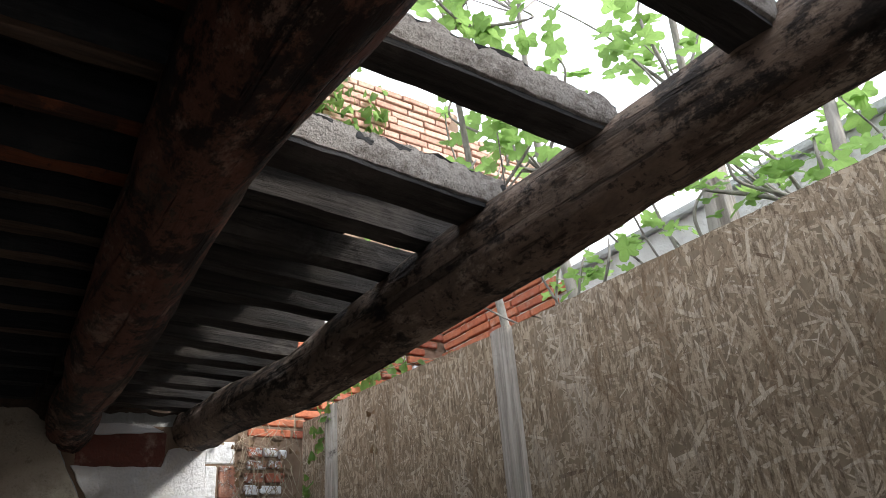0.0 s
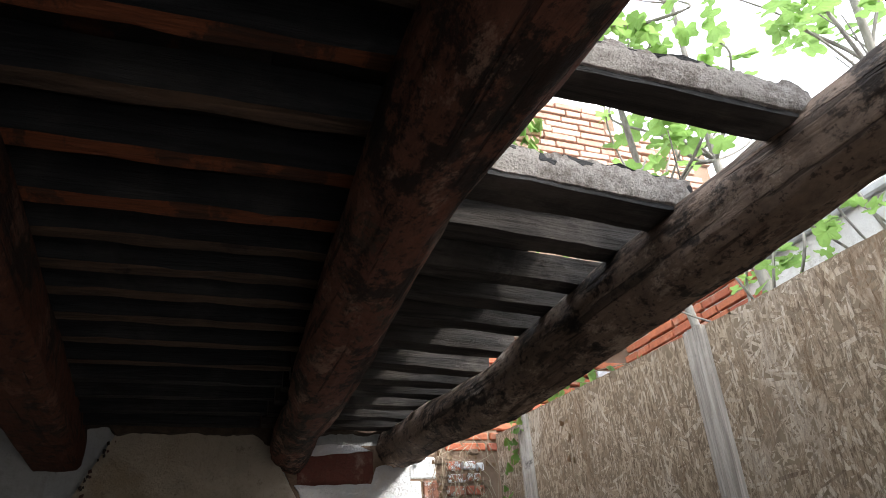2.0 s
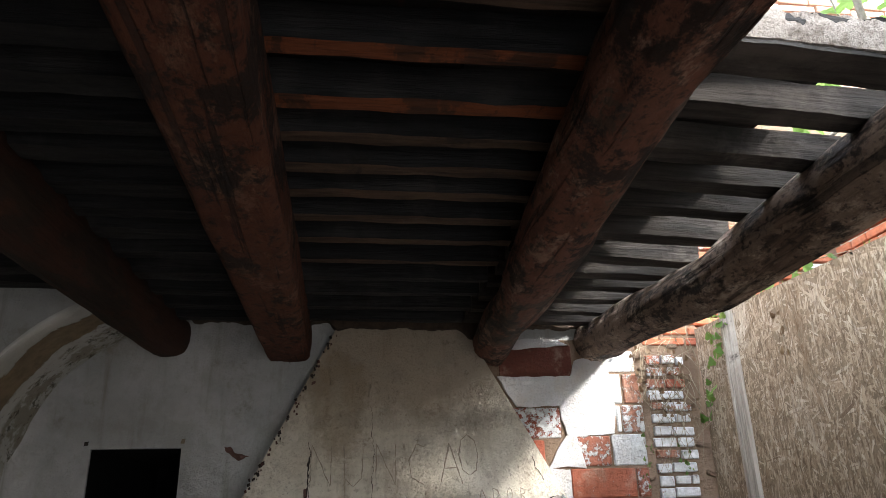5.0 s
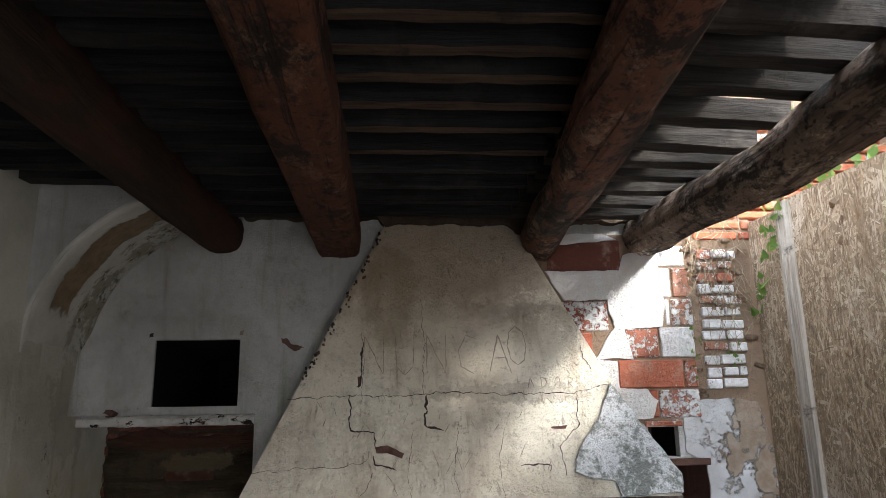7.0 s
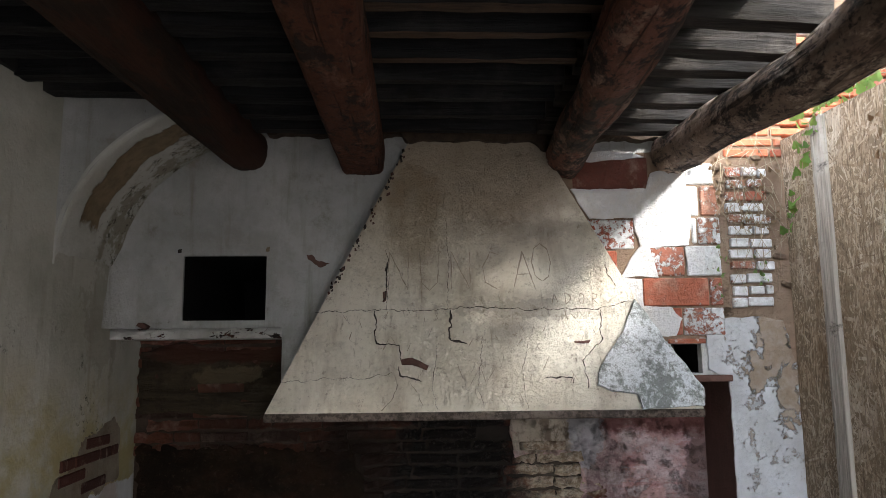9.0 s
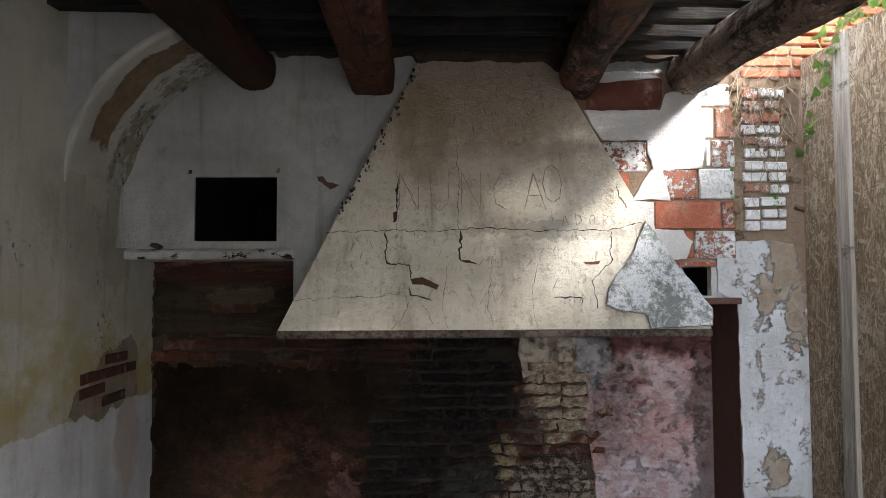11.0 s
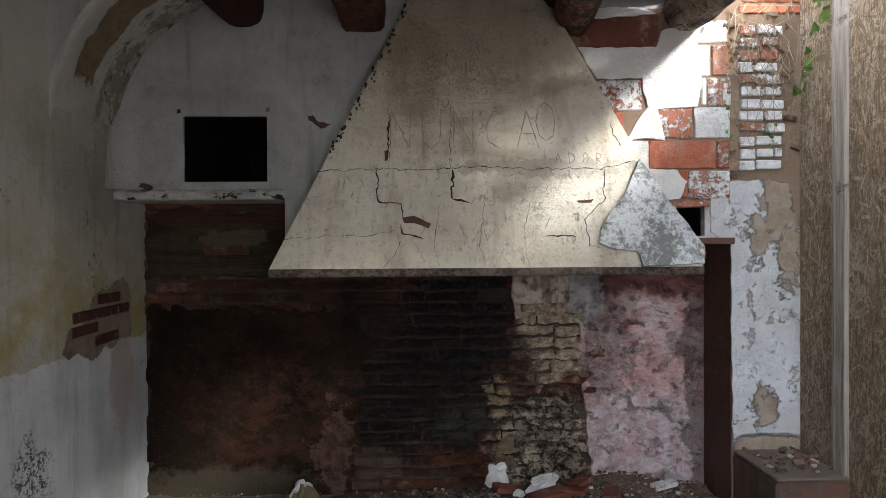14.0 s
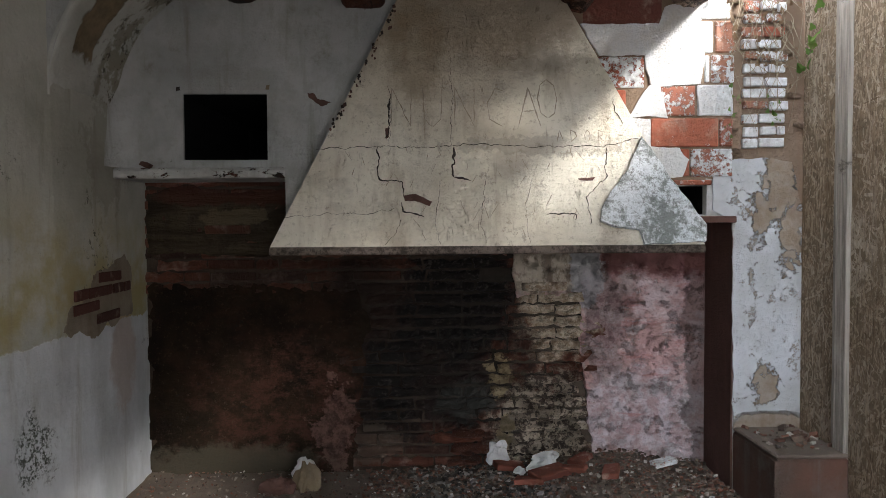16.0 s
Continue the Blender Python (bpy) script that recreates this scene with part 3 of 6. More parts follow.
BEAM_DARK = mat_wood("dark_beam", (0.034, 0.02, 0.013), (0.013, 0.009, 0.007), (0.05, 0.02, 0.012), None, (14, 0.9, 14), 0.6)
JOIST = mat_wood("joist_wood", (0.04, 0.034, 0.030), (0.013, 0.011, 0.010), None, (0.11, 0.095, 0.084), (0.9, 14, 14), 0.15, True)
# inner joists: darker copy of the joist wood, cooled for daylight on their flanks
JOIST_DARK = mat_wood("dark_joist_wood", (0.020, 0.020, 0.021), (0.007, 0.007, 0.008), None, (0.045, 0.043, 0.041), (0.9, 14, 14), 0.2, True)
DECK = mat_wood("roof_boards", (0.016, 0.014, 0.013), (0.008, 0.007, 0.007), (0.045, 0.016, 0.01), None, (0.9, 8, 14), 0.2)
BATTEN = mat_wood("weathered_batten", (0.40, 0.365, 0.32), (0.22, 0.195, 0.17), None, (0.5, 0.475, 0.43), (20, 20, 0.8), 0.2)


def soot_mortar():
    """Joints of the hearth wall: brown lime, burnt black behind the fire."""
    n = Nodes("sooty_mortar")
    g = n.noise(18, 8, 0.7)
    c = n.mix(n.step(g, 0.3, 0.7), (0.085, 0.06, 0.044), (0.045, 0.032, 0.024))
    c = n.mix(n.math("MULTIPLY", n.blob((-1.2, 4.3, 0.8), (0.7, 2.0, 1.1), 0.6, 3), 0.5), c, (0.045, 0.03, 0.022))
    c = n.mix(n.math("MULTIPLY", n.blob((0.2, 4.3, 0.7), (0.62, 2.0, 0.85), 0.5, 5), 0.8), c, n.mix(n.blob((0.48, 4.3, 0.6), (0.26, 2.0, 0.6), 0.8, 8), (0.016, 0.014, 0.012), (0.085, 0.068, 0.052)))
    c = n.mix(n.math("MULTIPLY", n.blob((-0.58, 4.3, 0.72), (0.36, 2.0, 0.65), 0.8, 4.0), 0.8), c, (0.02, 0.014, 0.011))
    return n.done(c, g, 0.8, 0.02)


SOOT_MORTAR = soot_mortar()
OLIVE, ARCH, LEDGE = smeared_brick(), arch_reveal(), ledge_plaster()
BRICK_SMOKED = mat_brick("smoked_brick", (0.075, 0.027, 0.020), (0.105, 0.038, 0.027), (0.055, 0.022, 0.017))
BRICK_DIM = mat_brick("dark_brick", (0.17, 0.05, 0.035), (0.22, 0.075, 0.05), (0.12, 0.04, 0.03))
JOIST_CRUST = rough_cement("lime_crust", (0.20, 0.175, 0.155), (0.36, 0.33, 0.30), (0.09, 0.075, 0.065), 1.6)
BENCH = mat_plaster("reddish_bench_plaster", (0.17, 0.085, 0.062), (0.095, 0.07, 0.057), (0.17, 0.155, 0.135), (0.06, 0.05, 0.045), 0.8, 0.5)
# underside woods, warmed in colour as if lit from below
JOIST_BROWN = mat_wood("brown_underlit_joist_wood", (0.075, 0.048, 0.033), (0.027, 0.018, 0.013), None, (0.11, 0.068, 0.045), (0.9, 14, 14), 0.2, True)
JOIST_RED = mat_wood("red_painted_underlit_joist_wood", (0.085, 0.032, 0.016), (0.03, 0.014, 0.009), (0.17, 0.052, 0.021), None, (0.9, 14, 14), 0.5, True)


from mathutils import geometry


# ---- helpers for building ----
def mesh_of(bm, name, mat):
    me = bpy.data.meshes.new(name)
    bm.to_mesh(me)
    bm.free()
    me.materials.append(mat)
    return me


def part(name, bm, mat, parent=None, label="", smooth=False):
    """One mesh object under a thing or a part."""
    me = mesh_of(bm, name, mat)
    if smooth:
        me.shade_smooth()
    ob = new(name, me)
    if parent:
        ob.parent = parent
    if label:
        tagged(ob, label)
    return ob


def thing(name, label, category, at=(0, 0, 0), group="", kind=""):
    ob = new(name)
    ob.matrix_world = Matrix.Translation(at)
    ob.empty_display_size = 0.05
    return tagged(ob, label, category, group, kind)


def fbm(x, y, z, octaves=4):
    return noise.fractal(Vector((x, y, z)), 0.9, 2.0, octaves)


def box(x0, x1, y0, y1, z0, z1, bevel=0.0, bm=None, seg=1):
    bm = bm or bmesh.new()
    vs = [bm.verts.new((x, y, z)) for x in (x0, x1) for y in (y0, y1) for z in (z0, z1)]
    fs = [bm.faces.new([vs[i] for i in q]) for q in ((0, 1, 3, 2), (4, 6, 7, 5), (0, 4, 5, 1), (2, 3, 7, 6), (0, 2, 6, 4), (1, 5, 7, 3))]
    if bevel:
        es = {e for f in fs for e in f.edges}
        bmesh.ops.bevel(bm, geom=list(es), offset=bevel, segments=seg, affect="EDGES")
    return bm


def wall(us, vs, solid, at, thick, axis="y"):
    """A wall with openings in one mesh: a grid of cells, solid(u, v) telling which are filled. Its front lies at `at`."""
    bm, pts = bmesh.new(), {}

    def p(u, v, d):
        w = at + d * thick
        return (u, w, v) if axis == "y" else (w, u, v)

    def quad(*ps):
        out = []
        for q in ps:
            key = tuple(round(k, 4) for k in q)
            if key not in pts:
                pts[key] = bm.verts.new(q)
            out.append(pts[key])
        bm.faces.new(out)

    nu, nv = len(us) - 1, len(vs) - 1
    full = [[solid((us[i] + us[i + 1]) / 2, (vs[j] + vs[j + 1]) / 2) for j in range(nv)] for i in range(nu)]
    for i in range(nu):
        for j in range(nv):
            if not full[i][j]:
                continue
            a, b, c, d = us[i], us[i + 1], vs[j], vs[j + 1]
            quad(p(a, c, 0), p(b, c, 0), p(b, d, 0), p(a, d, 0))
            quad(p(a, c, 1), p(a, d, 1), p(b, d, 1), p(b, c, 1))
            if i == 0 or not full[i - 1][j]:
                quad(p(a, c, 0), p(a, d, 0), p(a, d, 1), p(a, c, 1))
            if i == nu - 1 or not full[i + 1][j]:
                quad(p(b, c, 0), p(b, c, 1), p(b, d, 1), p(b, d, 0))
            if j == 0 or not full[i][j - 1]:
                quad(p(a, c, 0), p(a, c, 1), p(b, c, 1), p(b, c, 0))
            if j == nv - 1 or not full[i][j + 1]:
                quad(p(a, d, 0), p(b, d, 0), p(b, d, 1), p(a, d, 1))
    bmesh.ops.recalc_face_normals(bm, faces=bm.faces)
    return bm


def sheet(corners, front, back, jag=0.02, seed=0, step=0.03, place=lambda u, v, w: (u, w, v), freq=9):
    """A ragged flake of plaster: an outline through the corners, broken along its edges, with thickness."""
    pts = []
    for (u0, v0), (u1, v1) in zip(corners, corners[1:] + corners[:1]):
        k = max(1, int(math.hypot(u1 - u0, v1 - v0) / step))
        for i in range(k):
            u, v = u0 + (u1 - u0) * i / k, v0 + (v1 - v0) * i / k
            a, b = fbm(u * freq, v * freq, seed, 5), fbm(u * freq, v * freq, seed + 31.7, 5)
            pts.append((u + jag * a, v + jag * b))
    n = len(pts)
    flat, _, tris, _, _, _ = geometry.delaunay_2d_cdt([Vector(p) for p in pts], [(i, (i + 1) % n) for i in range(n)], [list(range(n))], 1, 1e-5)
    bm = bmesh.new()
    top = [bm.verts.new(place(q.x, q.y, front)) for q in flat]
    for t in tris:
        bm.faces.new([top[i] for i in t])
    rim = [e for e in bm.edges if len(e.link_faces) == 1]
    low = {}
    for e in rim:
        for v in e.verts:
            if v not in low:
                q = flat[top.index(v)]
                low[v] = bm.verts.new(place(q.x, q.y, back))
    for e in rim:
        a, b = e.verts
        bm.faces.new((a, b, low[b], low[a]))
    bmesh.ops.recalc_face_normals(bm, faces=bm.faces)
    return bm


def log(axis, radii, rings=60, sides=28, rough=0.06, seed=0.0, square=0.0):
    """An uneven trunk along a bent axis. square: how far it is hewn flat."""
    def lerp(rows, t):
        f = t * (len(rows) - 1)
        i = min(int(f), len(rows) - 2)
        f -= i
        g = f * f * (3 - 2 * f) * 0.5 + f * 0.5
        return [a + (b - a) * g for a, b in zip(rows[i], rows[i + 1])]
    bm, last = bmesh.new(), None
    for i in range(rings + 1):
        t = i / rings
        c, r = lerp(axis, t), lerp([(k,) for k in radii], t)[0]
        ring = []
        for j in range(sides):
            a = 2 * math.pi * j / sides
            q = r
            if square:
                q *= 1 + square * (min(1.0 / max(abs(math.cos(a)), abs(math.sin(a))), 1.28) - 1)
            q *= 1 + rough * fbm(math.cos(a) * 1.3 + seed, c[1] * 1.6, math.sin(a) * 1.3, 5) + rough * 0.45 * fbm(math.cos(a) * 7, c[1] * 3 + seed, math.sin(a) * 7, 4)
            q -= 0.2 * rough * r * max(0.0, 0.32 - abs(fbm(math.cos(a) * 2.6 + seed, c[1] * 0.5, math.sin(a) * 2.6 + 4, 3))) * (1 if square < 0.5 else 0.3)
            ring.append(bm.verts.new((c[0] + q * math.cos(a), c[1], c[2] + q * math.sin(a))))
        if last:
            for j in range(sides):
                k = (j + 1) % sides
                bm.faces.new((last[j], last[k], ring[k], ring[j]))
        else:
            bm.faces.new(ring)
        last = ring
    bm.faces.new(list(reversed(last)))
    bmesh.ops.recalc_face_normals(bm, faces=bm.faces)
    return bm


# ---- the setting ----
BACK, HEARTH, LEFT, RIGHT = 3.90, 4.30, -1.87, 1.76
FRONT_ARCH = 3.25

ground = part("ground", box(-30, 30, -30, 40, -0.4, -0.06), EARTH)
tagged(ground, "bare earth yard round the ruined house", "ground", kind="structure")
floor = part("floor", box(LEFT - 0.3, RIGHT + 0.05, -1.9, HEARTH + 0.2, -0.2, 0.0), EARTH)
tagged(floor, "dusty earthen floor strewn with rubble", "floor", kind="structure")

HOLE = (-1.516, -1.08, 1.796, 2.14)
VENT = (1.085, 1.25, 1.495, 1.652)


def north(u, v):
    if HOLE[0] < u < HOLE[1] and HOLE[2] < v < HOLE[3]:
        return False
    if VENT[0] < u < VENT[1] and VENT[2] < v < VENT[3]:
        return False
    if LEFT - 0.1 < u < -0.99 and v < 1.70:
        return False
    if -0.99 < u < 1.40 and v < 1.465:
        return False
    return True


wall_north = part("wall_north", wall([-2.2, LEFT - 0.09, HOLE[0], HOLE[1], -0.99, VENT[0], VENT[1], 1.40, 1.776], [0, 1.465, VENT[2], VENT[3], 1.70, HOLE[2], HOLE[3], 2.92], north, BACK, 0.36), PLASTER)
tagged(wall_north, "stained limewashed rear wall with a hearth recess", "wall", kind="structure")
wall_hearth = part("wall_hearth", box(-2.2, 1.83, HEARTH, HEARTH + 0.3, 0, 1.76), SOOT_MORTAR)
tagged(wall_hearth, "sooty brick rear wall of the hearth", "wall", kind="structure")
hearth_cheek = part("hearth_cheek", box(1.40, 1.83, BACK + 0.36, HEARTH - 0.002, 0, 1.9), MORTAR)
tagged(hearth_cheek, "dark masonry return of the hearth", "wall", kind="structure")
bm = bmesh.new()
rows = []
for i in range(41):
    yy = -1.6 + (HEARTH + 1.6) * i / 40
    xx = LEFT - 0.12 * min(1, max(0, (FRONT_ARCH - yy) / 1.0))
    rows.append([bm.verts.new((xx + 0.006 * fbm(yy * 2, j * 0.3, 2.0), yy, 2.92 * j / 24)) for j in range(25)] + [bm.verts.new((LEFT - 0.4, yy, 2.92)), bm.verts.new((LEFT - 0.4, yy, 0))])
for r0, r1 in zip(rows, rows[1:]):
    for j in range(len(r0) - 1):
        bm.faces.new((r0[j], r1[j], r1[j + 1], r0[j + 1]))
bm.faces.new(rows[0])
bm.faces.new(list(reversed(rows[-1])))
bmesh.ops.recalc_face_normals(bm, faces=bm.faces)
wall_west = part("wall_west", bm, PLASTER_WEST)
tagged(wall_west, "damp-stained limewashed side wall", "wall", kind="structure")
# doorway added in the unseen south wall to light the room from behind
DOOR = (-0.35, 1.45, 2.25)
wall_south = part("wall_south", wall([LEFT - 0.4, DOOR[0], DOOR[1], RIGHT + 0.1], [0, DOOR[2], 2.92], lambda u, v: not (DOOR[0] < u < DOOR[1] and v < DOOR[2]), -1.9, 0.3), PLASTER)
tagged(wall_south, "unseen plain limewashed wall with a wide doorway added to let in light", "wall", kind="structure")
upper_wall = part("upper_wall", wall([-2.2, 1.83, 2.1, 3.2, 4.1], [0, 2.6, 2.93, 4.0, 5.33, 5.53], lambda u, v: (v > 2.93 or (u > 1.83 and v > 2.6) or u > 2.1) and not (u > 3.2 and v > 5.33), BACK + 0.05, 0.3), MORTAR)
tagged(upper_wall, "tall weathered brick wall rising over the roof", "wall", kind="structure")
# unseen stretch south of y -0.65 is raised to 4.9 m to block sun
yard_wall = part("yard_wall", wall([-6, -0.65, 2.7, BACK + 0.04], [-0.06, 3.42, 3.75, 4.9], lambda u, v: v < 3.42 or (u > 2.7 and v < 3.75) or u < -0.65, 2.88, 0.22, "x"), RENDER)
tagged(yard_wall, "flaking white-rendered wall of the yard, unseen south end raised against the sun", "wall", kind="structure")

# roof boards over the joists, broken off beside the outer log
bm = bmesh.new()
random.seed(4)
y = -1.75
while y < 3.9:
    w = random.uniform(0.14, 0.2)
    right = 0.42 if y < 1.16 else random.uniform(0.92, 0.99) if y < 1.9 else random.uniform(0.80, 0.97)
    x = LEFT - 0.2
    while x < right:
        e = min(right, x + random.uniform(0.5, 0.9))
        if right - e < 0.2:
            e = right
        box(x + 0.002, e - 0.002, y + 0.003, min(y + w, 3.9) - 0.003, 2.845 + random.uniform(0, 0.012), 2.885, 0, bm)
        x = e
    y += w
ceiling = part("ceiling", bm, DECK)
tagged(ceiling, "dark broken roof boards above the joists", "ceiling", kind="structure")
roof_fill = part("roof_fill", box(LEFT - 0.3, 0.40, -1.9, 3.9, 2.89, 3.0), EARTH)
tagged(roof_fill, "earth and lime fill on the old roof", "roof", kind="structure")
roof_fill_edge = part("roof_edge", box(0.40, 0.62, 1.45, 3.9, 2.89, 2.95), EARTH)
tagged(roof_fill_edge, "crumbling lime fill at the broken roof edge", "roof", kind="structure")

# ---- beams ----
def beam(name, label, mat, axis, radii, rough, seed, square=0.0):
    t = thing(name, label, "beam", axis[len(axis) // 2], "roof beams")
    b = part("trunk", log(axis, radii, 150, 56, rough, seed, square), mat, None, "", True)
    b.matrix_world = Matrix.Identity(4)
    b.parent = t
    b.matrix_parent_inverse = t.matrix_world.inverted()
    return t


beam("log_beam", "thick round log beam with flaking red-brown paint", LOG, [(0.31, -1.6, 2.63), (0.322, 0.4, 2.639), (0.324, 0.8, 2.64), (0.327, 1.2, 2.643), (0.353, 1.6, 2.642), (0.38, 2.0, 2.624), (0.404, 2.4, 2.605), (0.435, 2.8, 2.604), (0.458, 3.2, 2.632), (0.506, 3.6, 2.654), (0.555, 3.98, 2.68)], (0.142, 0.138, 0.126, 0.115, 0.114, 0.118, 0.109, 0.1, 0.099, 0.107, 0.112), 0.09, 1.3)
beam("log_beam", "crooked weathered grey-brown log beam at the broken roof edge", LOG_GREY, [(1.19, -1.6, 2.69), (1.172, 0.4, 2.664), (1.132, 0.8, 2.641), (1.124, 1.2, 2.626), (1.135, 1.6, 2.632), (1.127, 2.0, 2.62), (1.106, 2.4, 2.583), (1.084, 2.8, 2.602), (1.088, 3.2, 2.637), (1.118, 3.6, 2.668), (1.147, 3.98, 2.715)], (0.106, 0.105, 0.103, 0.116, 0.121, 0.118, 0.109, 0.102, 0.104, 0.111, 0.12), 0.10, 5.1)
beam("hewn_beam", "hewn timber beam painted dull red-brown", BEAM, [(-0.55, -1.6, 2.62), (-0.555, 0.5, 2.62), (-0.56, 2.2, 2.65), (-0.57, 3.98, 2.70)], (0.108, 0.108, 0.112, 0.117), 0.035, 9.2, 0.85)
beam("hewn_beam", "dark round timber beam", BEAM_DARK, [(-1.36, -1.6, 2.68), (-1.33, 0.5, 2.68), (-1.28, 2.2, 2.70), (-1.2, 3.98, 2.72)], (0.12, 0.12, 0.12, 0.115), 0.05, 13.7, 0.25)

# timber plate under the joists' ends along the side wall
plate = part("wall_plate", box(LEFT - 0.3, LEFT - 0.03, -1.6, FRONT_ARCH - 0.002, 2.765, 2.915), JOIST_DARK)
tagged(plate, "dark wall plate along the top of the wall", "plate", kind="structure")

# ---- joists ----
def joist_mesh(length, w, h, seed, crust=0.0):
    """A rough sawn joist along x, its underside at z = 0; crust: lime mortar left on its flank."""
    bm = bmesh.new()
    n = max(6, int(length / 0.05))
    prof = [(-w / 2, 0), (-w / 6, 0), (w / 6, 0), (w / 2, 0), (w / 2, h * 0.5), (w / 2, h), (0, h), (-w / 2, h), (-w / 2, h * 0.7), (-w / 2, h * 0.35)]
    last = None
    for i in range(n + 1):
        x = length * i / n
        ring = []
        for k, (a, b) in enumerate(prof):
            d = 0.006 * fbm(x * 5, a * 30 + seed, b * 30, 4)
            e = 0.006 * fbm(x * 5 + 9, a * 30 + seed, b * 30, 4)
            if crust and k in (5, 6, 7, 8):
                e += crust * (0.5 + fbm(x * 11, seed, k * 0.3, 5))
                d -= crust * 0.5 * (0.4 + fbm(x * 14, seed + 5, k * 0.4, 5)) * (k in (7, 8))
            ring.append(bm.verts.new((x, a + d, b + e)))
        if last:
            for j in range(len(prof)):
                k = (j + 1) % len(prof)
                bm.faces.new((last[j], last[k], ring[k], ring[j]))
        else:
            bm.faces.new(ring)
        last = ring
    bm.faces.new(list(reversed(last)))
    bmesh.ops.recalc_face_normals(bm, faces=bm.faces)
    # undersides take a second material: paint plus bounced light in its colour
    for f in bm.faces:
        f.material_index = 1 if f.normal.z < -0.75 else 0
    return bm


def crust_mesh(length, w, h, seed, fade=False):
    """Lumpy mortar clinging to a joist's flank and top."""
    bm, last = bmesh.new(), None
    prof = [(-w / 2 + 0.004, 0.012), (-w / 2 - 0.006, 0.016), (-w / 2 - 0.010, h * 0.4), (-w / 2 - 0.010, h * 0.75), (-w / 2 - 0.004, h + 0.012), (-w / 4, h + 0.022), (w / 4, h + 0.018), (w / 2, h + 0.002), (w / 2 - 0.004, h - 0.004)]
    n = int(length / 0.008)
    for i in range(n + 1):
        x = length * i / n
        ring = []
        for k, (a, b) in enumerate(prof):
            g = (0.4 if k < 2 else 1.0)
            t = min(1.0, max(0.0, x / 0.1 + 0.6 * fbm(x * 20, k * 0.8, seed + 3, 4))) if fade else 1.0
            a, b = a * (0.86 + 0.14 * t), 0.006 + (b - 0.006) * (0.86 + 0.14 * t)
            ring.append(bm.verts.new((x, a + g * 0.007 * fbm(x * 26, k * 0.7, seed, 5), b + g * 0.011 * fbm(x * 22, k * 0.5, seed + 7, 5) * (1.5 if k in (4, 5, 6) else 0.8))))
        if last:
            for j in range(len(prof) - 1):
                bm.faces.new((last[j], last[j + 1], ring[j + 1], ring[j]))
        last = ring
    bmesh.ops.recalc_face_normals(bm, faces=bm.faces)
    return bm


random.seed(11)


def joist(x0, x1, y, z, w, h, turn, label, seed, crust=0.0, mat=None, tilt=0.0):
    ob = part("joist", joist_mesh(x1 - x0, w, h, seed, crust), mat or JOIST)
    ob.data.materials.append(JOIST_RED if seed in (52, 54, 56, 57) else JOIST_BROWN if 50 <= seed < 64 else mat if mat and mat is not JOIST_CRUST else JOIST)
    ob.matrix_world = pose(x0, y, z, 0, tilt, turn)
    if mat is JOIST_CRUST:
        ob.data.materials[0] = JOIST_DARK
        part("lime_crust", crust_mesh(x1 - x0, w, h, seed), JOIST_CRUST, ob, "grey crust of old lime mortar")
    return tagged(ob, label, "joist", "roof joists")


PLAIN = "dark rough-sawn roof joist across the beams"
OUTER = "grey roof joist with a daylit broken end"
CRUST = "exposed roof joist crusted with old lime mortar"
joist(0.38, 1.10, 0.475, 2.715, 0.085, 0.08, -1, CRUST, 3, 0.012, JOIST_CRUST, 3.5)
joist(0.38, 1.09, 0.875, 2.72, 0.085, 0.075, -3, CRUST, 5, 0.016, JOIST_CRUST, 3.5)
joist(0.38, 1.09, 1.26, 2.73, 0.11, 0.085, -1.5, CRUST, 8, 0.02, JOIST_CRUST, 4)
for k, y in enumerate((1.50, 1.74, 1.93, 2.14, 2.39, 2.64, 2.85, 3.05, 3.26, 3.48, 3.70)):
    joist(0.36, 1.10 + 0.007 * k + random.uniform(0, 0.05), y, 2.75 + 0.0015 * k, random.uniform(0.07, 0.09), 0.085, -2.6 - 0.12 * k + random.uniform(-0.8, 0.8), OUTER, 20 + k, 0.003, JOIST, max(1.5, 4.2 - 0.25 * k))
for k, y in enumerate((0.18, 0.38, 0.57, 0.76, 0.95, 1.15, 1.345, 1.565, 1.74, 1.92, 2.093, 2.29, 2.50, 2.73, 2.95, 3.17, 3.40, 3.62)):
    joist(-0.58, 0.34, y, 2.745, random.uniform(0.042, 0.062), 0.10, random.uniform(-1, 1.6), PLAIN, 50 + k, 0, JOIST_DARK)
    joist(-1.36, -0.56, y + random.uniform(-0.03, 0.03), 2.75, random.uniform(0.07, 0.095), 0.09, random.uniform(-1, 1.6), PLAIN, 80 + k, 0, JOIST_DARK)
    joist(LEFT - 0.1, -1.34, y + random.uniform(-0.03, 0.03), 2.755, random.uniform(0.07, 0.095), 0.085, random.uniform(-1, 1.6), PLAIN, 110 + k, 0, JOIST_DARK)

# ---- chimney hood ----
HB, HT = 1.352, 2.80
LOW = (-0.974, 1.052, 3.42)
TOP = (-0.30, 0.375, 3.87)


def hood_y(z):
    return LOW[2] + (TOP[2] - LOW[2]) * (z - HB) / (HT - HB)


def on_hood(u, v, w):
    """A place on the sloping front: u across, v its height, w metres out from the face."""
    return (u, hood_y(v) + 0.007 * fbm(u * 2.2, v * 2.2, 4.0, 4) - w, v + 0.3 * w)


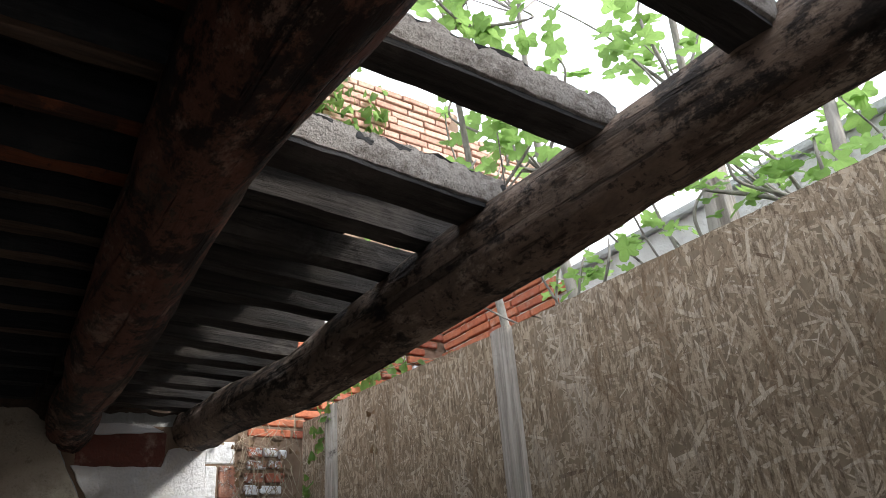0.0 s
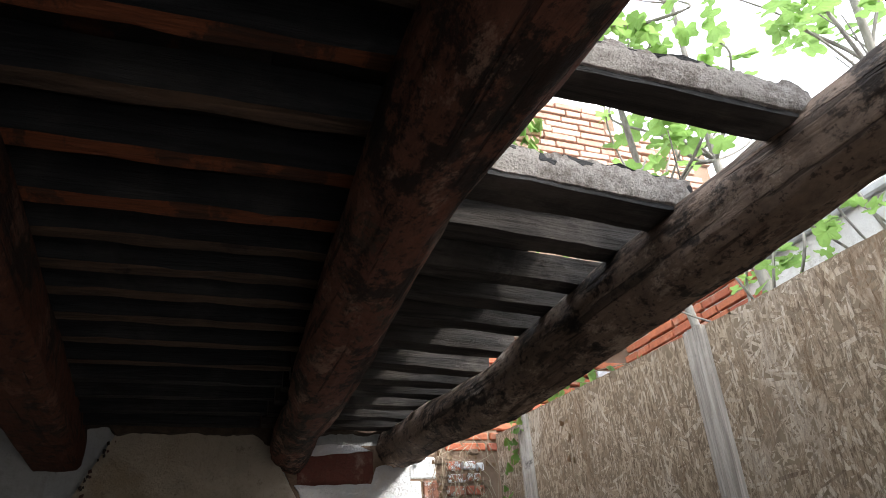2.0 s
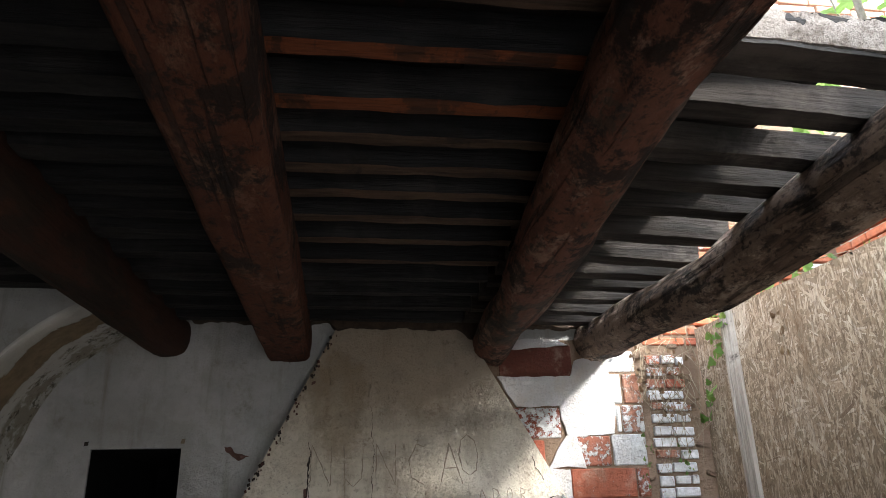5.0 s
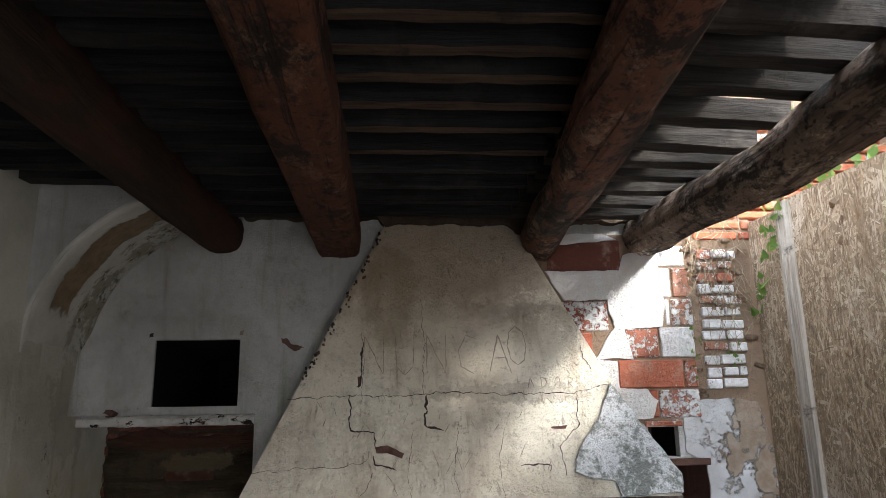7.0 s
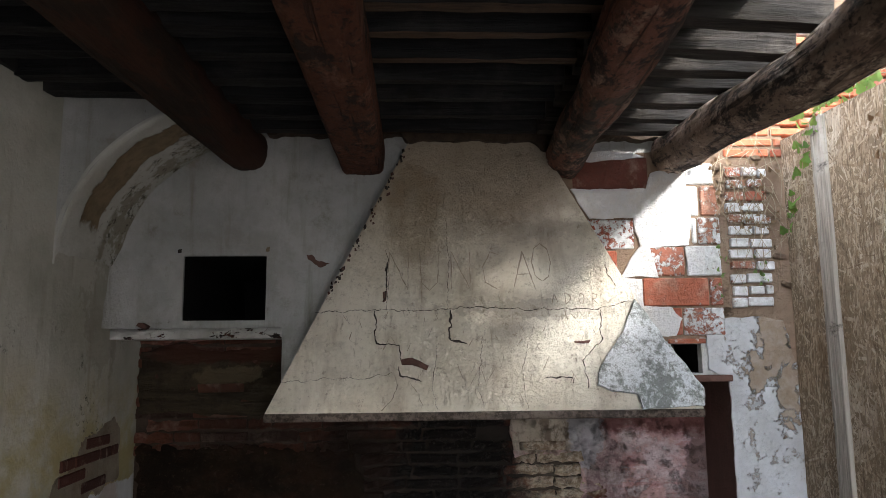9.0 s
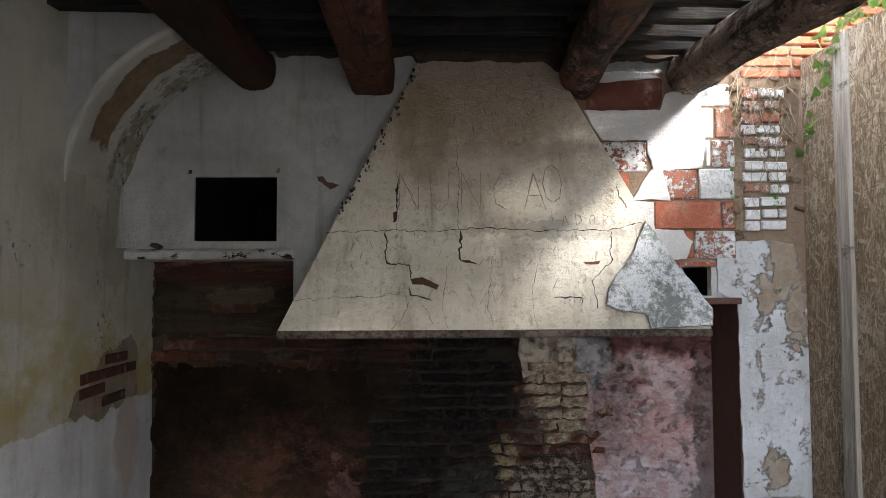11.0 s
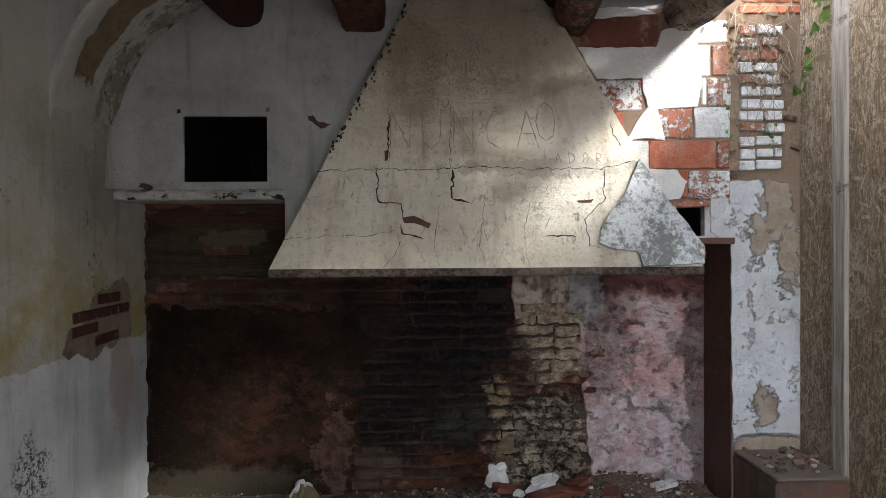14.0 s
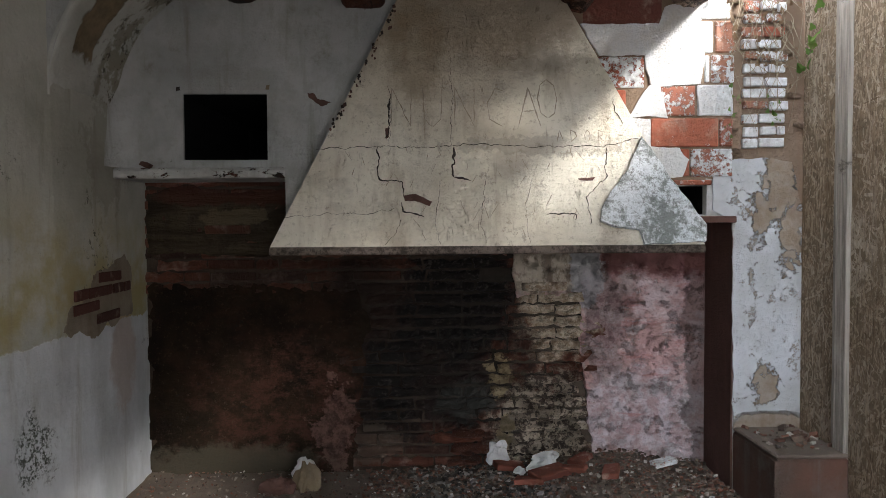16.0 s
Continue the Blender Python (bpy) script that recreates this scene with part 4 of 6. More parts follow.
def hood_shell():
    bm = bmesh.new()
    rows, cols = 26, 36
    def skin(inset):
        out = []
        for i in range(rows + 1):
            t = i / rows
            z = HB + (HT - HB) * t
            x0, x1 = LOW[0] + (TOP[0] - LOW[0]) * t + inset, LOW[1] + (TOP[1] - LOW[1]) * t - inset
            y0 = hood_y(z) + inset
            line = [(x0, BACK + 0.02 if not inset else BACK + 0.02, z)]
            for j in range(cols + 1):
                x = x0 + (x1 - x0) * j / cols
                y = y0 + 0.007 * fbm(x * 2.2, z * 2.2, 4.0, 4)
                line.append((x, y, z))
            line.append((x1, BACK + 0.02, z))
            out.append([bm.verts.new(p) for p in line])
        return out
    a, b = skin(0.0), skin(0.07)
    for g in (a, b):
        for i in range(rows):
            for j in range(len(g[0]) - 1):
                bm.faces.new((g[i][j], g[i][j + 1], g[i + 1][j + 1], g[i + 1][j]))
    for j in range(len(a[0]) - 1):
        bm.faces.new((a[0][j], a[0][j + 1], b[0][j + 1], b[0][j]))
    bmesh.ops.recalc_face_normals(bm, faces=bm.faces)
    return bm


hood = thing("chimney_hood", "cracked plaster chimney hood with scratched lettering", "chimney hood", (0.04, 3.7, HB))


def under(parent, ob):
    ob.parent = parent
    ob.matrix_parent_inverse = parent.matrix_world.inverted()
    return ob


under(hood, part("shell", hood_shell(), PLASTER_HOOD))
under(hood, part("rim", box(LOW[0] - 0.004, LOW[1] + 0.004, LOW[2] - 0.006, BACK + 0.02, HB - 0.038, HB - 0.001, 0.006), RIM, None, "grimy concrete rim slab"))

bm = bmesh.new()
last = None
for i in range(111):
    x = LEFT + (-0.985 - LEFT) * i / 110
    ring = []
    for k, (d, z) in enumerate(((0.0, 1.702), (0.02, 1.700), (0.032, 1.704), (0.036, 1.72), (0.034, 1.738), (0.022, 1.75), (0.0, 1.756))):
        a, b = fbm(x * 16, k * 0.5, 3.0, 5), fbm(x * 16, k * 0.5, 8.0, 5)
        ring.append(bm.verts.new((x, BACK - max(0, d + (0.012 * a if k not in (0, 6) else 0)), z + 0.006 * b)))
    if last:
        for j in range(6):
            bm.faces.new((last[j], last[j + 1], ring[j + 1], ring[j]))
    last = ring
bmesh.ops.recalc_face_normals(bm, faces=bm.faces)
shelf = part("ledge", bm, LEDGE)
tagged(shelf, "chipped plaster ledge under the wall opening", "ledge", kind="structure")
bench = thing("masonry_bench", "low plastered masonry bench in the corner", "bench", (1.5, 3.6, 0))
under(bench, part("body", box(1.40, RIGHT - 0.004, 3.42, BACK, 0, 0.325, 0.012), BENCH))
under(bench, part("top_slab", box(1.401, RIGHT - 0.004, 3.418, BACK - 0.001, 0.3252, 0.345, 0.008), EARTH, None, "dusty grey-brown mortar top"))


def blind_shaft(x0, x1, z0, z1, y0, y1):
    """A made-up shaft behind an opening, lined on five sides to read as unlit."""
    bm = bmesh.new()
    f = [bm.verts.new((x, y, z)) for y in (y0, y1) for x, z in ((x0, z0), (x1, z0), (x1, z1), (x0, z1))]
    for i in range(4):
        j = (i + 1) % 4
        bm.faces.new((f[i], f[j], f[4 + j], f[4 + i]))
    bm.faces.new(f[4:])
    return bm


# near-black lining puts the openings' unlit depth into the colour
SHAFT_DARK = mat_wood("soot_or_shade", (0.004, 0.004, 0.004), (0.003, 0.003, 0.003), None, None, (5, 5, 5), 0.1)
part("soot_shaft", blind_shaft(HOLE[0] + 0.003, HOLE[1] - 0.003, HOLE[2] + 0.003, HOLE[3] - 0.003, BACK + 0.012, BACK + 1.4), SHAFT_DARK, wall_north, "made-up shaft coloured near black for an unlit opening")
part("soot_shaft", blind_shaft(VENT[0] + 0.003, VENT[1] - 0.003, VENT[2] + 0.003, VENT[3] - 0.003, BACK + 0.05, BACK + 1.0), SHAFT_DARK, wall_north, "made-up shaft coloured near black for an unlit opening")

# ---- added fill: a lamp standing in for sky in the unseen doorway behind the camera ----
door_fill = new("doorway_fill", bpy.data.lights.new("doorway_fill", "AREA"))
door_fill.data.shape, door_fill.data.size, door_fill.data.size_y = "RECTANGLE", DOOR[1] - DOOR[0], DOOR[2]
door_fill.data.energy, door_fill.data.color = 8.5, (0.93, 0.97, 1.0)
door_fill.matrix_world = look(((DOOR[0] + DOOR[1]) / 2, -1.75, DOOR[2] / 2), ((DOOR[0] + DOOR[1]) / 2, 2.0, DOOR[2] / 2))

# ---- splayed arch in the corner over the lunette ----
def arch_at(a, f):
    """A point of the splayed arch: a in degrees, f from its front edge (0) to the rear wall (1)."""
    cx, cz, r = -1.117 + 0.051 * f, 2.01 - 0.025 * f, 0.755 + 0.051 * f
    return cx + r * math.cos(radians(a)), FRONT_ARCH + (BACK - FRONT_ARCH) * f, cz + r * math.sin(radians(a))


corner_vault = thing("corner_vault", "limewashed arch in the room's corner with fallen plaster", "arch", (LEFT, BACK, 2.0), kind="structure")
STEPS = 48
bm, grid = bmesh.new(), []
for i in range(STEPS + 1):
    line = []
    for j in range(15):
        x, y, z = arch_at(179 - 87 * i / STEPS, j / 14)
        k = 0.006 * fbm(x * 4, y * 4, z * 4, 4)
        line.append(bm.verts.new((x + k, y, z - k)))
    grid.append(line)
for i in range(STEPS):
    for j in range(14):
        bm.faces.new((grid[i][j], grid[i][j + 1], grid[i + 1][j + 1], grid[i + 1][j]))
# a rounded limewashed nose along the front edge
nose = [[bm.verts.new((v[0].co.x - dx * math.cos(radians(179 - 87 * i / STEPS)) * -1, FRONT_ARCH - dy, v[0].co.z + dx * math.sin(radians(179 - 87 * i / STEPS)))) for dx, dy in ((0.004, 0.002), (0.010, 0.003), (0.018, 0.001))] for i, v in enumerate(grid)]
for i in range(STEPS):
    r0, r1 = [grid[i][0]] + nose[i], [grid[i + 1][0]] + nose[i + 1]
    for j in range(3):
        bm.faces.new((r0[j], r0[j + 1], r1[j + 1], r1[j]))
bmesh.ops.recalc_face_normals(bm, faces=bm.faces)
under_vault = part("reveal", bm, ARCH, None, "splayed limewash with bare ochre mortar", True)
bm, cols = bmesh.new(), []
for i in range(STEPS + 1):
    x, y, z = arch_at(179 - 87 * i / STEPS, 0)
    cols.append([bm.verts.new((x + 0.004 * fbm(x * 5, g * 3, 2), y + 0.006 * fbm(x * 3, g * 2, 6), z + (2.92 - z) * g)) for g in (0, 0.25, 0.5, 0.75, 1)])
cols.insert(0, [bm.verts.new((LEFT - 0.2, FRONT_ARCH, v.co.z)) for v in cols[0]])
for r0, r1 in zip(cols, cols[1:]):
    for j in range(4):
        bm.faces.new((r0[j], r0[j + 1], r1[j + 1], r1[j]))
bmesh.ops.recalc_face_normals(bm, faces=bm.faces)
spandrel = part("spandrel", bm, PLASTER)
for ob in (under_vault, spandrel):
    ob.parent = corner_vault
    ob.matrix_parent_inverse = corner_vault.matrix_world.inverted()


# the plaster runs round the corner in a cove that dies out up the arch
bm, last = bmesh.new(), None
for i in range(25):
    z = 1.756 + 0.5 * i / 24
    r = 0.02 + 0.15 * (1 - i / 24) ** 0.7
    ring = []
    for j in range(9):
        a = math.pi / 2 * j / 8
        k = 0.003 * fbm(z * 6, j * 0.5, 5)
        ring.append(bm.verts.new((LEFT - 0.004 + r * (1 - math.cos(a)) + k, BACK + 0.004 - r * (1 - math.sin(a)) - k, z)))
    if last:
        for j in range(8):
            bm.faces.new((last[j], last[j + 1], ring[j + 1], ring[j]))
    last = ring
bmesh.ops.recalc_face_normals(bm, faces=bm.faces)
cove = part("cove", bm, PLASTER, None, "", True)
cove.parent = corner_vault
cove.matrix_parent_inverse = corner_vault.matrix_world.inverted()


def stone_bm(r, seed, flat=0.7, detail=2, cut=0.75, rough=0.35):
    bm = bmesh.new()
    bmesh.ops.create_icosphere(bm, subdivisions=detail, radius=r)
    for v in bm.verts:
        d = 1 + rough * fbm(v.co.x / r * 0.9 + seed, v.co.y / r * 0.9, v.co.z / r * 0.9, 3)
        v.co = Vector((max(-cut, min(cut, v.co.x / r)), max(-cut, min(cut, v.co.y / r)), max(-cut, min(cut, v.co.z / r)) * flat)) * r * d
    return bm


# ---- the rear wall beside the hood: hollow blocks under flaking limewash ----
part("mortar_bed", sheet([(0.457, 2.683), (1.240, 2.723), (1.775, 2.727), (1.775, 0.306), (1.695, 0.307), (1.686, 1.690), (1.244, 1.690), (1.244, 1.657), (1.076, 1.658), (0.803, 1.826), (0.637, 2.333)], BACK - 0.006, BACK + 0.01, 0.01, 3), MORTAR, wall_north)
random.seed(21)


def block(rect, mat, front, name="brick", back=None, parent=wall_north, chip=0.006):
    """One laid piece on the rear wall, slightly out of true."""
    (x0, z1), (x1, z0) = rect
    j = lambda: random.uniform(-0.002, 0.002)
    bm = box(x0 + 0.003 + j(), x1 - 0.003 + j(), front + j(), (back or front + 0.05), z0 + 0.003 + j(), z1 - 0.003 + j(), chip)
    for v in bm.verts:
        v.co += Vector((0.4, 1, 0.4)) * 0.003 * fbm(v.co.x * 20, v.co.y * 20, v.co.z * 20, 3)
    return part(name, bm, mat, parent)


F0 = BACK - 0.016
# darker brick colour stands for the shadow on this block
block(((0.576, 2.684), (1.004, 2.484)), BRICK_DIM, BACK - 0.010)
for a, b in (((0.643, 2.333), (0.908, 2.164)), ((0.667, 2.158), (0.812, 2.015)), ((0.963, 2.179), (1.182, 2.015)), ((0.939, 2.009), (1.307, 1.853)), ((1.158, 1.847), (1.384, 1.696)), ((0.945, 1.847), (1.152, 1.697)), ((1.309, 2.009), (1.386, 1.853))):
    block((a, b), BRICK_SPECK if a[0] < 0.95 else BRICK_FLAKED, F0)
for a, b in (((1.187, 2.186), (1.388, 2.015)), ((1.204, 2.649), (1.368, 2.527)), ((1.204, 2.520), (1.277, 2.347)), ((1.283, 2.521), (1.399, 2.348)), ((1.229, 2.341), (1.260, 2.192)), ((1.262, 2.344), (1.391, 2.192))):
    block((a, b), BRICK_WHITE, F0)
# thin bricks of the pillar
zr = 2.62
k = 0
while zr > 1.86:
    x = 1.43 + random.uniform(-0.012, 0.012)
    end = 1.66 + random.uniform(-0.025, 0.02)
    while x < end - 0.03:
        e = min(x + random.choice((0.085, 0.11, 0.135)), end)
        if end - e < 0.04:
            e = end
        dz = random.uniform(-0.004, 0.004)
        block(((x, zr + dz), (e, zr + dz - random.uniform(0.048, 0.058))), BRICK_WHITE if zr < 2.45 or random.random() < 0.5 else BRICK_WASH, BACK - 0.022 - random.uniform(0, 0.016), chip=0.005)
        x = e + 0.006
    zr -= 0.0655
for k in range(16):
    bm = stone_bm(1.0, 50 + k * 1.7)
    r = random.uniform(0.015, 0.035)
    ob = part("stone", bm, MORTAR, wall_north)
    ob.matrix_basis = pose(random.choice((random.uniform(1.66, 1.79), random.uniform(1.385, 1.43), random.uniform(1.4, 1.7))), BACK - 0.012, random.uniform(1.80, 2.72), 0, random.uniform(-20, 20), 0) @ Matrix.Diagonal((r * 1.4, 0.022, r * 0.9, 1))
part("mortar_bed", sheet([(1.22, 2.70), (1.774, 2.70), (1.774, 2.915), (1.22, 2.915)], BACK - 0.007, BACK + 0.01, 0.008, 4), MORTAR, wall_north)
# red courses over the pillar, up to the roof edge and past it
zr = 2.68
while zr < 3.45:
    x = 1.36 - random.uniform(0, 0.2)
    while x < 2.62:
        if x > 1.2:
            block(((x, zr + 0.05), (x + 0.26, zr)), BRICK if random.random() < 0.7 else BRICK_WASH, (BACK + 0.02 if zr > 2.93 else BACK - 0.02), parent=upper_wall)
        x += 0.27
    zr += 0.062

flakes = (
    ([(0.568, 2.500), (0.667, 2.330), (0.893, 2.340), (1.229, 2.365), (1.204, 2.544), (1.225, 2.664), (1.013, 2.585), (0.986, 2.501)], 0.010),
    ([(0.908, 2.358), (1.211, 2.377), (1.229, 2.335), (1.205, 2.186), (0.987, 2.167), (1.036, 2.012), (0.818, 2.012), (0.933, 2.185)], 0.010),
    ([(0.824, 2.018), (0.936, 2.003), (0.948, 1.856), (1.091, 1.853), (1.146, 1.790), (1.110, 1.694), (0.940, 1.694), (0.824, 1.826)], 0.010),
    ([(0.576, 2.713), (0.907, 2.709), (0.983, 2.680), (0.667, 2.649), (0.582, 2.672)], 0.006),
    ([(1.187, 2.177), (1.302, 2.174), (1.279, 2.030), (1.200, 2.024)], 0.006),
)
for k, (c, jag) in enumerate(flakes):
    part("plaster_flake", sheet(c, BACK - 0.021 + 0.0007 * k, BACK - 0.004, jag, 40 + k, 0.02), PLASTER_WHITE, wall_north)
part("plaster_flake", sheet([(1.280, 1.729), (1.395, 1.790), (1.563, 1.798), (1.701, 1.771), (1.764, 1.523), (1.772, 0.337), (1.399, 0.341), (1.388, 1.464), (1.281, 1.519)], BACK - 0.012, BACK - 0.001, 0.008, 60, 0.02), PILLAR, wall_north)
part("lintel", box(1.16, 1.402, BACK - 0.03, BACK + 0.3, 1.452, 1.487, 0.004), RED_PAINT, wall_north, "red-painted lintel over the hearth's end")
part("lintel", box(1.07, 1.27, BACK - 0.02, BACK + 0.2, 1.654, 1.68, 0.004), BRICK_WASH, wall_north)
part("cheek_lining", box(1.388, 1.399, BACK - 0.003, HEARTH, 0, 1.451), RED_PAINT, wall_north, "smoky red-brown painted reveal")
# chips and cracks in the limewash
for k, (c, m) in enumerate((([(-0.873, 2.143), (-0.835, 2.143), (-0.799, 2.114), (-0.741, 2.099), (-0.794, 2.081), (-0.838, 2.111)], RED_PAINT), ([(-1.544, 2.180), (-1.526, 2.180), (-1.529, 2.159), (-1.547, 2.159)], CRACK), ([(-1.078, 2.187), (-1.061, 2.187), (-1.064, 2.169), (-1.082, 2.169)], OCHRE_STAIN), ([(-1.720, 1.780), (-1.676, 1.769), (-1.688, 1.745), (-1.729, 1.763)], RED_PAINT))):
    part("chip", sheet(c, BACK - 0.004 if k < 3 else BACK - 0.045, BACK + 0.002, 0.018, 70 + k, 0.006), m, wall_north)
# soot-blackened broken plaster where the roof meets the wall and the hood
for k, c in enumerate(([(-1.08, 2.80), (-0.72, 2.79), (-0.36, 2.785), (-0.3, 2.735), (-0.1, 2.765), (0.2, 2.75), (0.34, 2.755), (0.42, 2.70), (0.5, 2.74), (0.62, 2.77), (0.8, 2.765), (1.05, 2.77), (1.05, 2.86), (-1.08, 2.86)],)):
    part("soot_band", sheet(c, BACK - 0.075, BACK, 0.02, 33 + k, 0.02), SOOT_MORTAR, wall_north, "blackened broken plaster edge")

# ---- ribbons for cracks and scratches ----
def ribbon(points, width, place, lift=0.0012, seed=0.0, wander=0.004, step=0.012):
    """A thin uneven line along points on a face."""
    pts = []
    for (u0, v0), (u1, v1) in zip(points, points[1:]):
        n = max(1, int(math.hypot(u1 - u0, v1 - v0) / step))
        pts += [(u0 + (u1 - u0) * i / n, v0 + (v1 - v0) * i / n) for i in range(n)]
    pts.append(points[-1])
    pts = [(u + wander * fbm(u * 25, v * 25, seed, 4), v + wander * fbm(u * 25, v * 25, seed + 9, 4)) for u, v in pts]
    bm, last = bmesh.new(), None
    for i, (u, v) in enumerate(pts):
        (a, b), (c, d) = pts[max(0, i - 1)], pts[min(len(pts) - 1, i + 1)]
        l = math.hypot(c - a, d - b) or 1
        w = width * (0.35 + 0.65 * abs(fbm(u * 18, v * 18, seed + 4, 3)) * 2) / 2
        if i in (0, len(pts) - 1):
            w *= 0.3
        nu, nv = -(d - b) / l * w, (c - a) / l * w
        pair = [bm.verts.new(place(u + nu, v + nv, lift)), bm.verts.new(place(u - nu, v - nv, lift))]
        if last:
            bm.faces.new((last[0], last[1], pair[1], pair[0]))
        last = pair
    return bm


CRACKS = (
    ([(-0.772, 1.816), (-0.643, 1.819), (-0.485, 1.825), (-0.289, 1.822), (-0.125, 1.830), (0.017, 1.839), (0.245, 1.822), (0.424, 1.830), (0.612, 1.824), (0.782, 1.864)], 0.006),
    ([(-0.485, 1.825), (-0.475, 1.670), (-0.405, 1.659), (-0.359, 1.650), (-0.356, 1.582)], 0.013),
    ([(-0.117, 1.830), (-0.122, 1.672), (-0.068, 1.669), (-0.042, 1.652)], 0.014),
    ([(-0.375, 1.556), (-0.364, 1.518), (-0.303, 1.502), (-0.258, 1.481)], 0.013),
    ([(0.315, 1.500), (0.404, 1.497), (0.462, 1.492), (0.450, 1.468)], 0.012),
    ([(0.617, 1.824), (0.611, 1.679), (0.506, 1.580), (0.519, 1.454)], 0.007),
    ([(0.676, 2.067), (0.676, 2.003), (0.710, 1.939)], 0.009),
    ([(-0.428, 2.068), (-0.432, 1.910), (-0.442, 1.867)], 0.012),
    ([(-0.922, 1.488), (-0.765, 1.498), (-0.554, 1.503), (-0.396, 1.524)], 0.003),
    ([(-0.369, 1.484), (-0.395, 1.405), (-0.447, 1.361)], 0.005),
    ([(-0.429, 2.142), (-0.425, 1.825)], 0.004),
    ([(-0.132, 2.323), (-0.121, 2.083), (-0.134, 1.825)], 0.003),
    ([(0.035, 1.685), (0.002, 1.469), (0.031, 1.359)], 0.003),
    ([(0.251, 1.671), (0.217, 1.522), (0.226, 1.358)], 0.003),
    ([(-0.182, 1.658), (-0.210, 1.470), (-0.190, 1.355)], 0.003),
)
for k, (c, w) in enumerate(CRACKS):
    under(hood, part("crack", ribbon(c, w * 0.72, on_hood, 0.0028 + 0.0001 * k, k * 2.3, 0.011, 0.008), CRACK))
for k, c in enumerate(([(-0.359, 1.591), (-0.303, 1.599), (-0.226, 1.561), (-0.236, 1.539), (-0.303, 1.566), (-0.354, 1.566)], [(0.474, 1.668), (0.556, 1.676), (0.544, 1.660), (0.484, 1.660)], [(-0.448, 1.915), (-0.426, 1.921), (-0.429, 1.875), (-0.445, 1.864)])):
    under(hood, part("chip", sheet(c, 0.003, -0.01, 0.004, 120 + k, 0.012, on_hood), RED_PAINT, None, "chip down to the brick"))
# broken arris on the hood's flank
random.seed(31)
for k in range(64):
    t = random.random() ** 1.2 * 0.62 + 0.38
    z = HB + (HT - HB) * t
    x = LOW[0] + (TOP[0] - LOW[0]) * t + random.uniform(0.0, 0.016) * (1 if random.random() < 0.85 else 2.5)
    s = random.uniform(0.004, 0.013)
    under(hood, part("chip", sheet([(x, z), (x + s, z + s * 0.4), (x + s * 0.8, z + s * 1.6), (x - s * 0.2, z + s)], 0.004, -0.01, 0.014, 150 + k, 0.003, on_hood), CRACK if k % 3 else RED_PAINT))
under(hood, part("cement_patch", sheet([(0.790, 1.864), (0.872, 1.734), (0.965, 1.585), (1.063, 1.439), (1.050, 1.360), (0.928, 1.363), (0.756, 1.353), (0.749, 1.419), (0.630, 1.435), (0.561, 1.454), (0.571, 1.516), (0.633, 1.607), (0.718, 1.712), (0.753, 1.796)], 0.022, -0.012, 0.01, 9, 0.012, on_hood), PATCH, None, "rough grey cement repair"))

STROKES = {
    "N": [[(0, 0), (0.02, 1), (0.6, 0.02), (0.62, 1)]], "U": [[(0, 1), (0.05, 0.2), (0.3, 0), (0.55, 0.2), (0.6, 1)]],
    "C": [[(0.6, 0.9), (0.3, 1), (0.05, 0.6), (0.1, 0.2), (0.5, 0)]], "A": [[(0, 0), (0.35, 1), (0.7, 0)], [(0.15, 0.4), (0.55, 0.4)]],
    "D": [[(0, 0), (0, 1), (0.5, 0.8), (0.6, 0.4), (0, 0)]], "O": [[(0.3, 0), (0.08, 0.15), (0, 0.5), (0.1, 0.85), (0.3, 1), (0.52, 0.85), (0.6, 0.5), (0.5, 0.13), (0.3, 0)]],
    "R": [[(0, 0), (0, 1), (0.5, 0.85), (0.4, 0.5), (0, 0.45), (0.6, 0)]], "X": [[(0, 0), (0.7, 1)], [(0.7, 0), (0, 1)]],
}


def scratch(word, at, size, gap, width=0.0035):
    u = at[0]
    for ch in word:
        for s in STROKES.get(ch, []):
            under(hood, part("scratch", ribbon([(u + a * size * 0.8, at[1] + b * size) for a, b in s], width, on_hood, 0.0024, u * 7, 0.003), SCRATCH))
        u += gap


scratch("NUNCA", (-0.421, 1.924), 0.2, 0.155, 0.006)
scratch("O", (0.299, 1.967), 0.2, 0.2, 0.006)
scratch("ADOR", (0.384, 1.850), 0.055, 0.068, 0.006)
random.seed(8)
for k in range(44):
    u, v = random.uniform(-0.62, 0.62), random.uniform(1.62, 1.8)
    if k > 26:
        u, v = random.uniform(-0.3, 0.6), random.uniform(1.37, 1.55)
    d = random.uniform(0.02, 0.05)
    s = random.choice((-1, 1)) * random.uniform(0.2, 1)
    under(hood, part("scratch", ribbon([(u, v), (u + d * s, v + d * 1.4)], 0.004, on_hood, 0.0024, k * 1.7, 0.003), SCRATCH))

# ---- hearth wall ----
random.seed(14)
brick_pool = []
for k in range(14):
    bm = box(-0.14, 0.14, -0.05, 0.02, -0.0235, 0.0235, 0.006)
    for v in bm.verts:
        v.co += Vector((1, 1, 0.8)) * 0.006 * fbm(v.co.x * 14 + k * 5, v.co.y * 14, v.co.z * 14, 3)
    brick_pool.append(mesh_of(bm, "brick", BRICK_HEARTH))


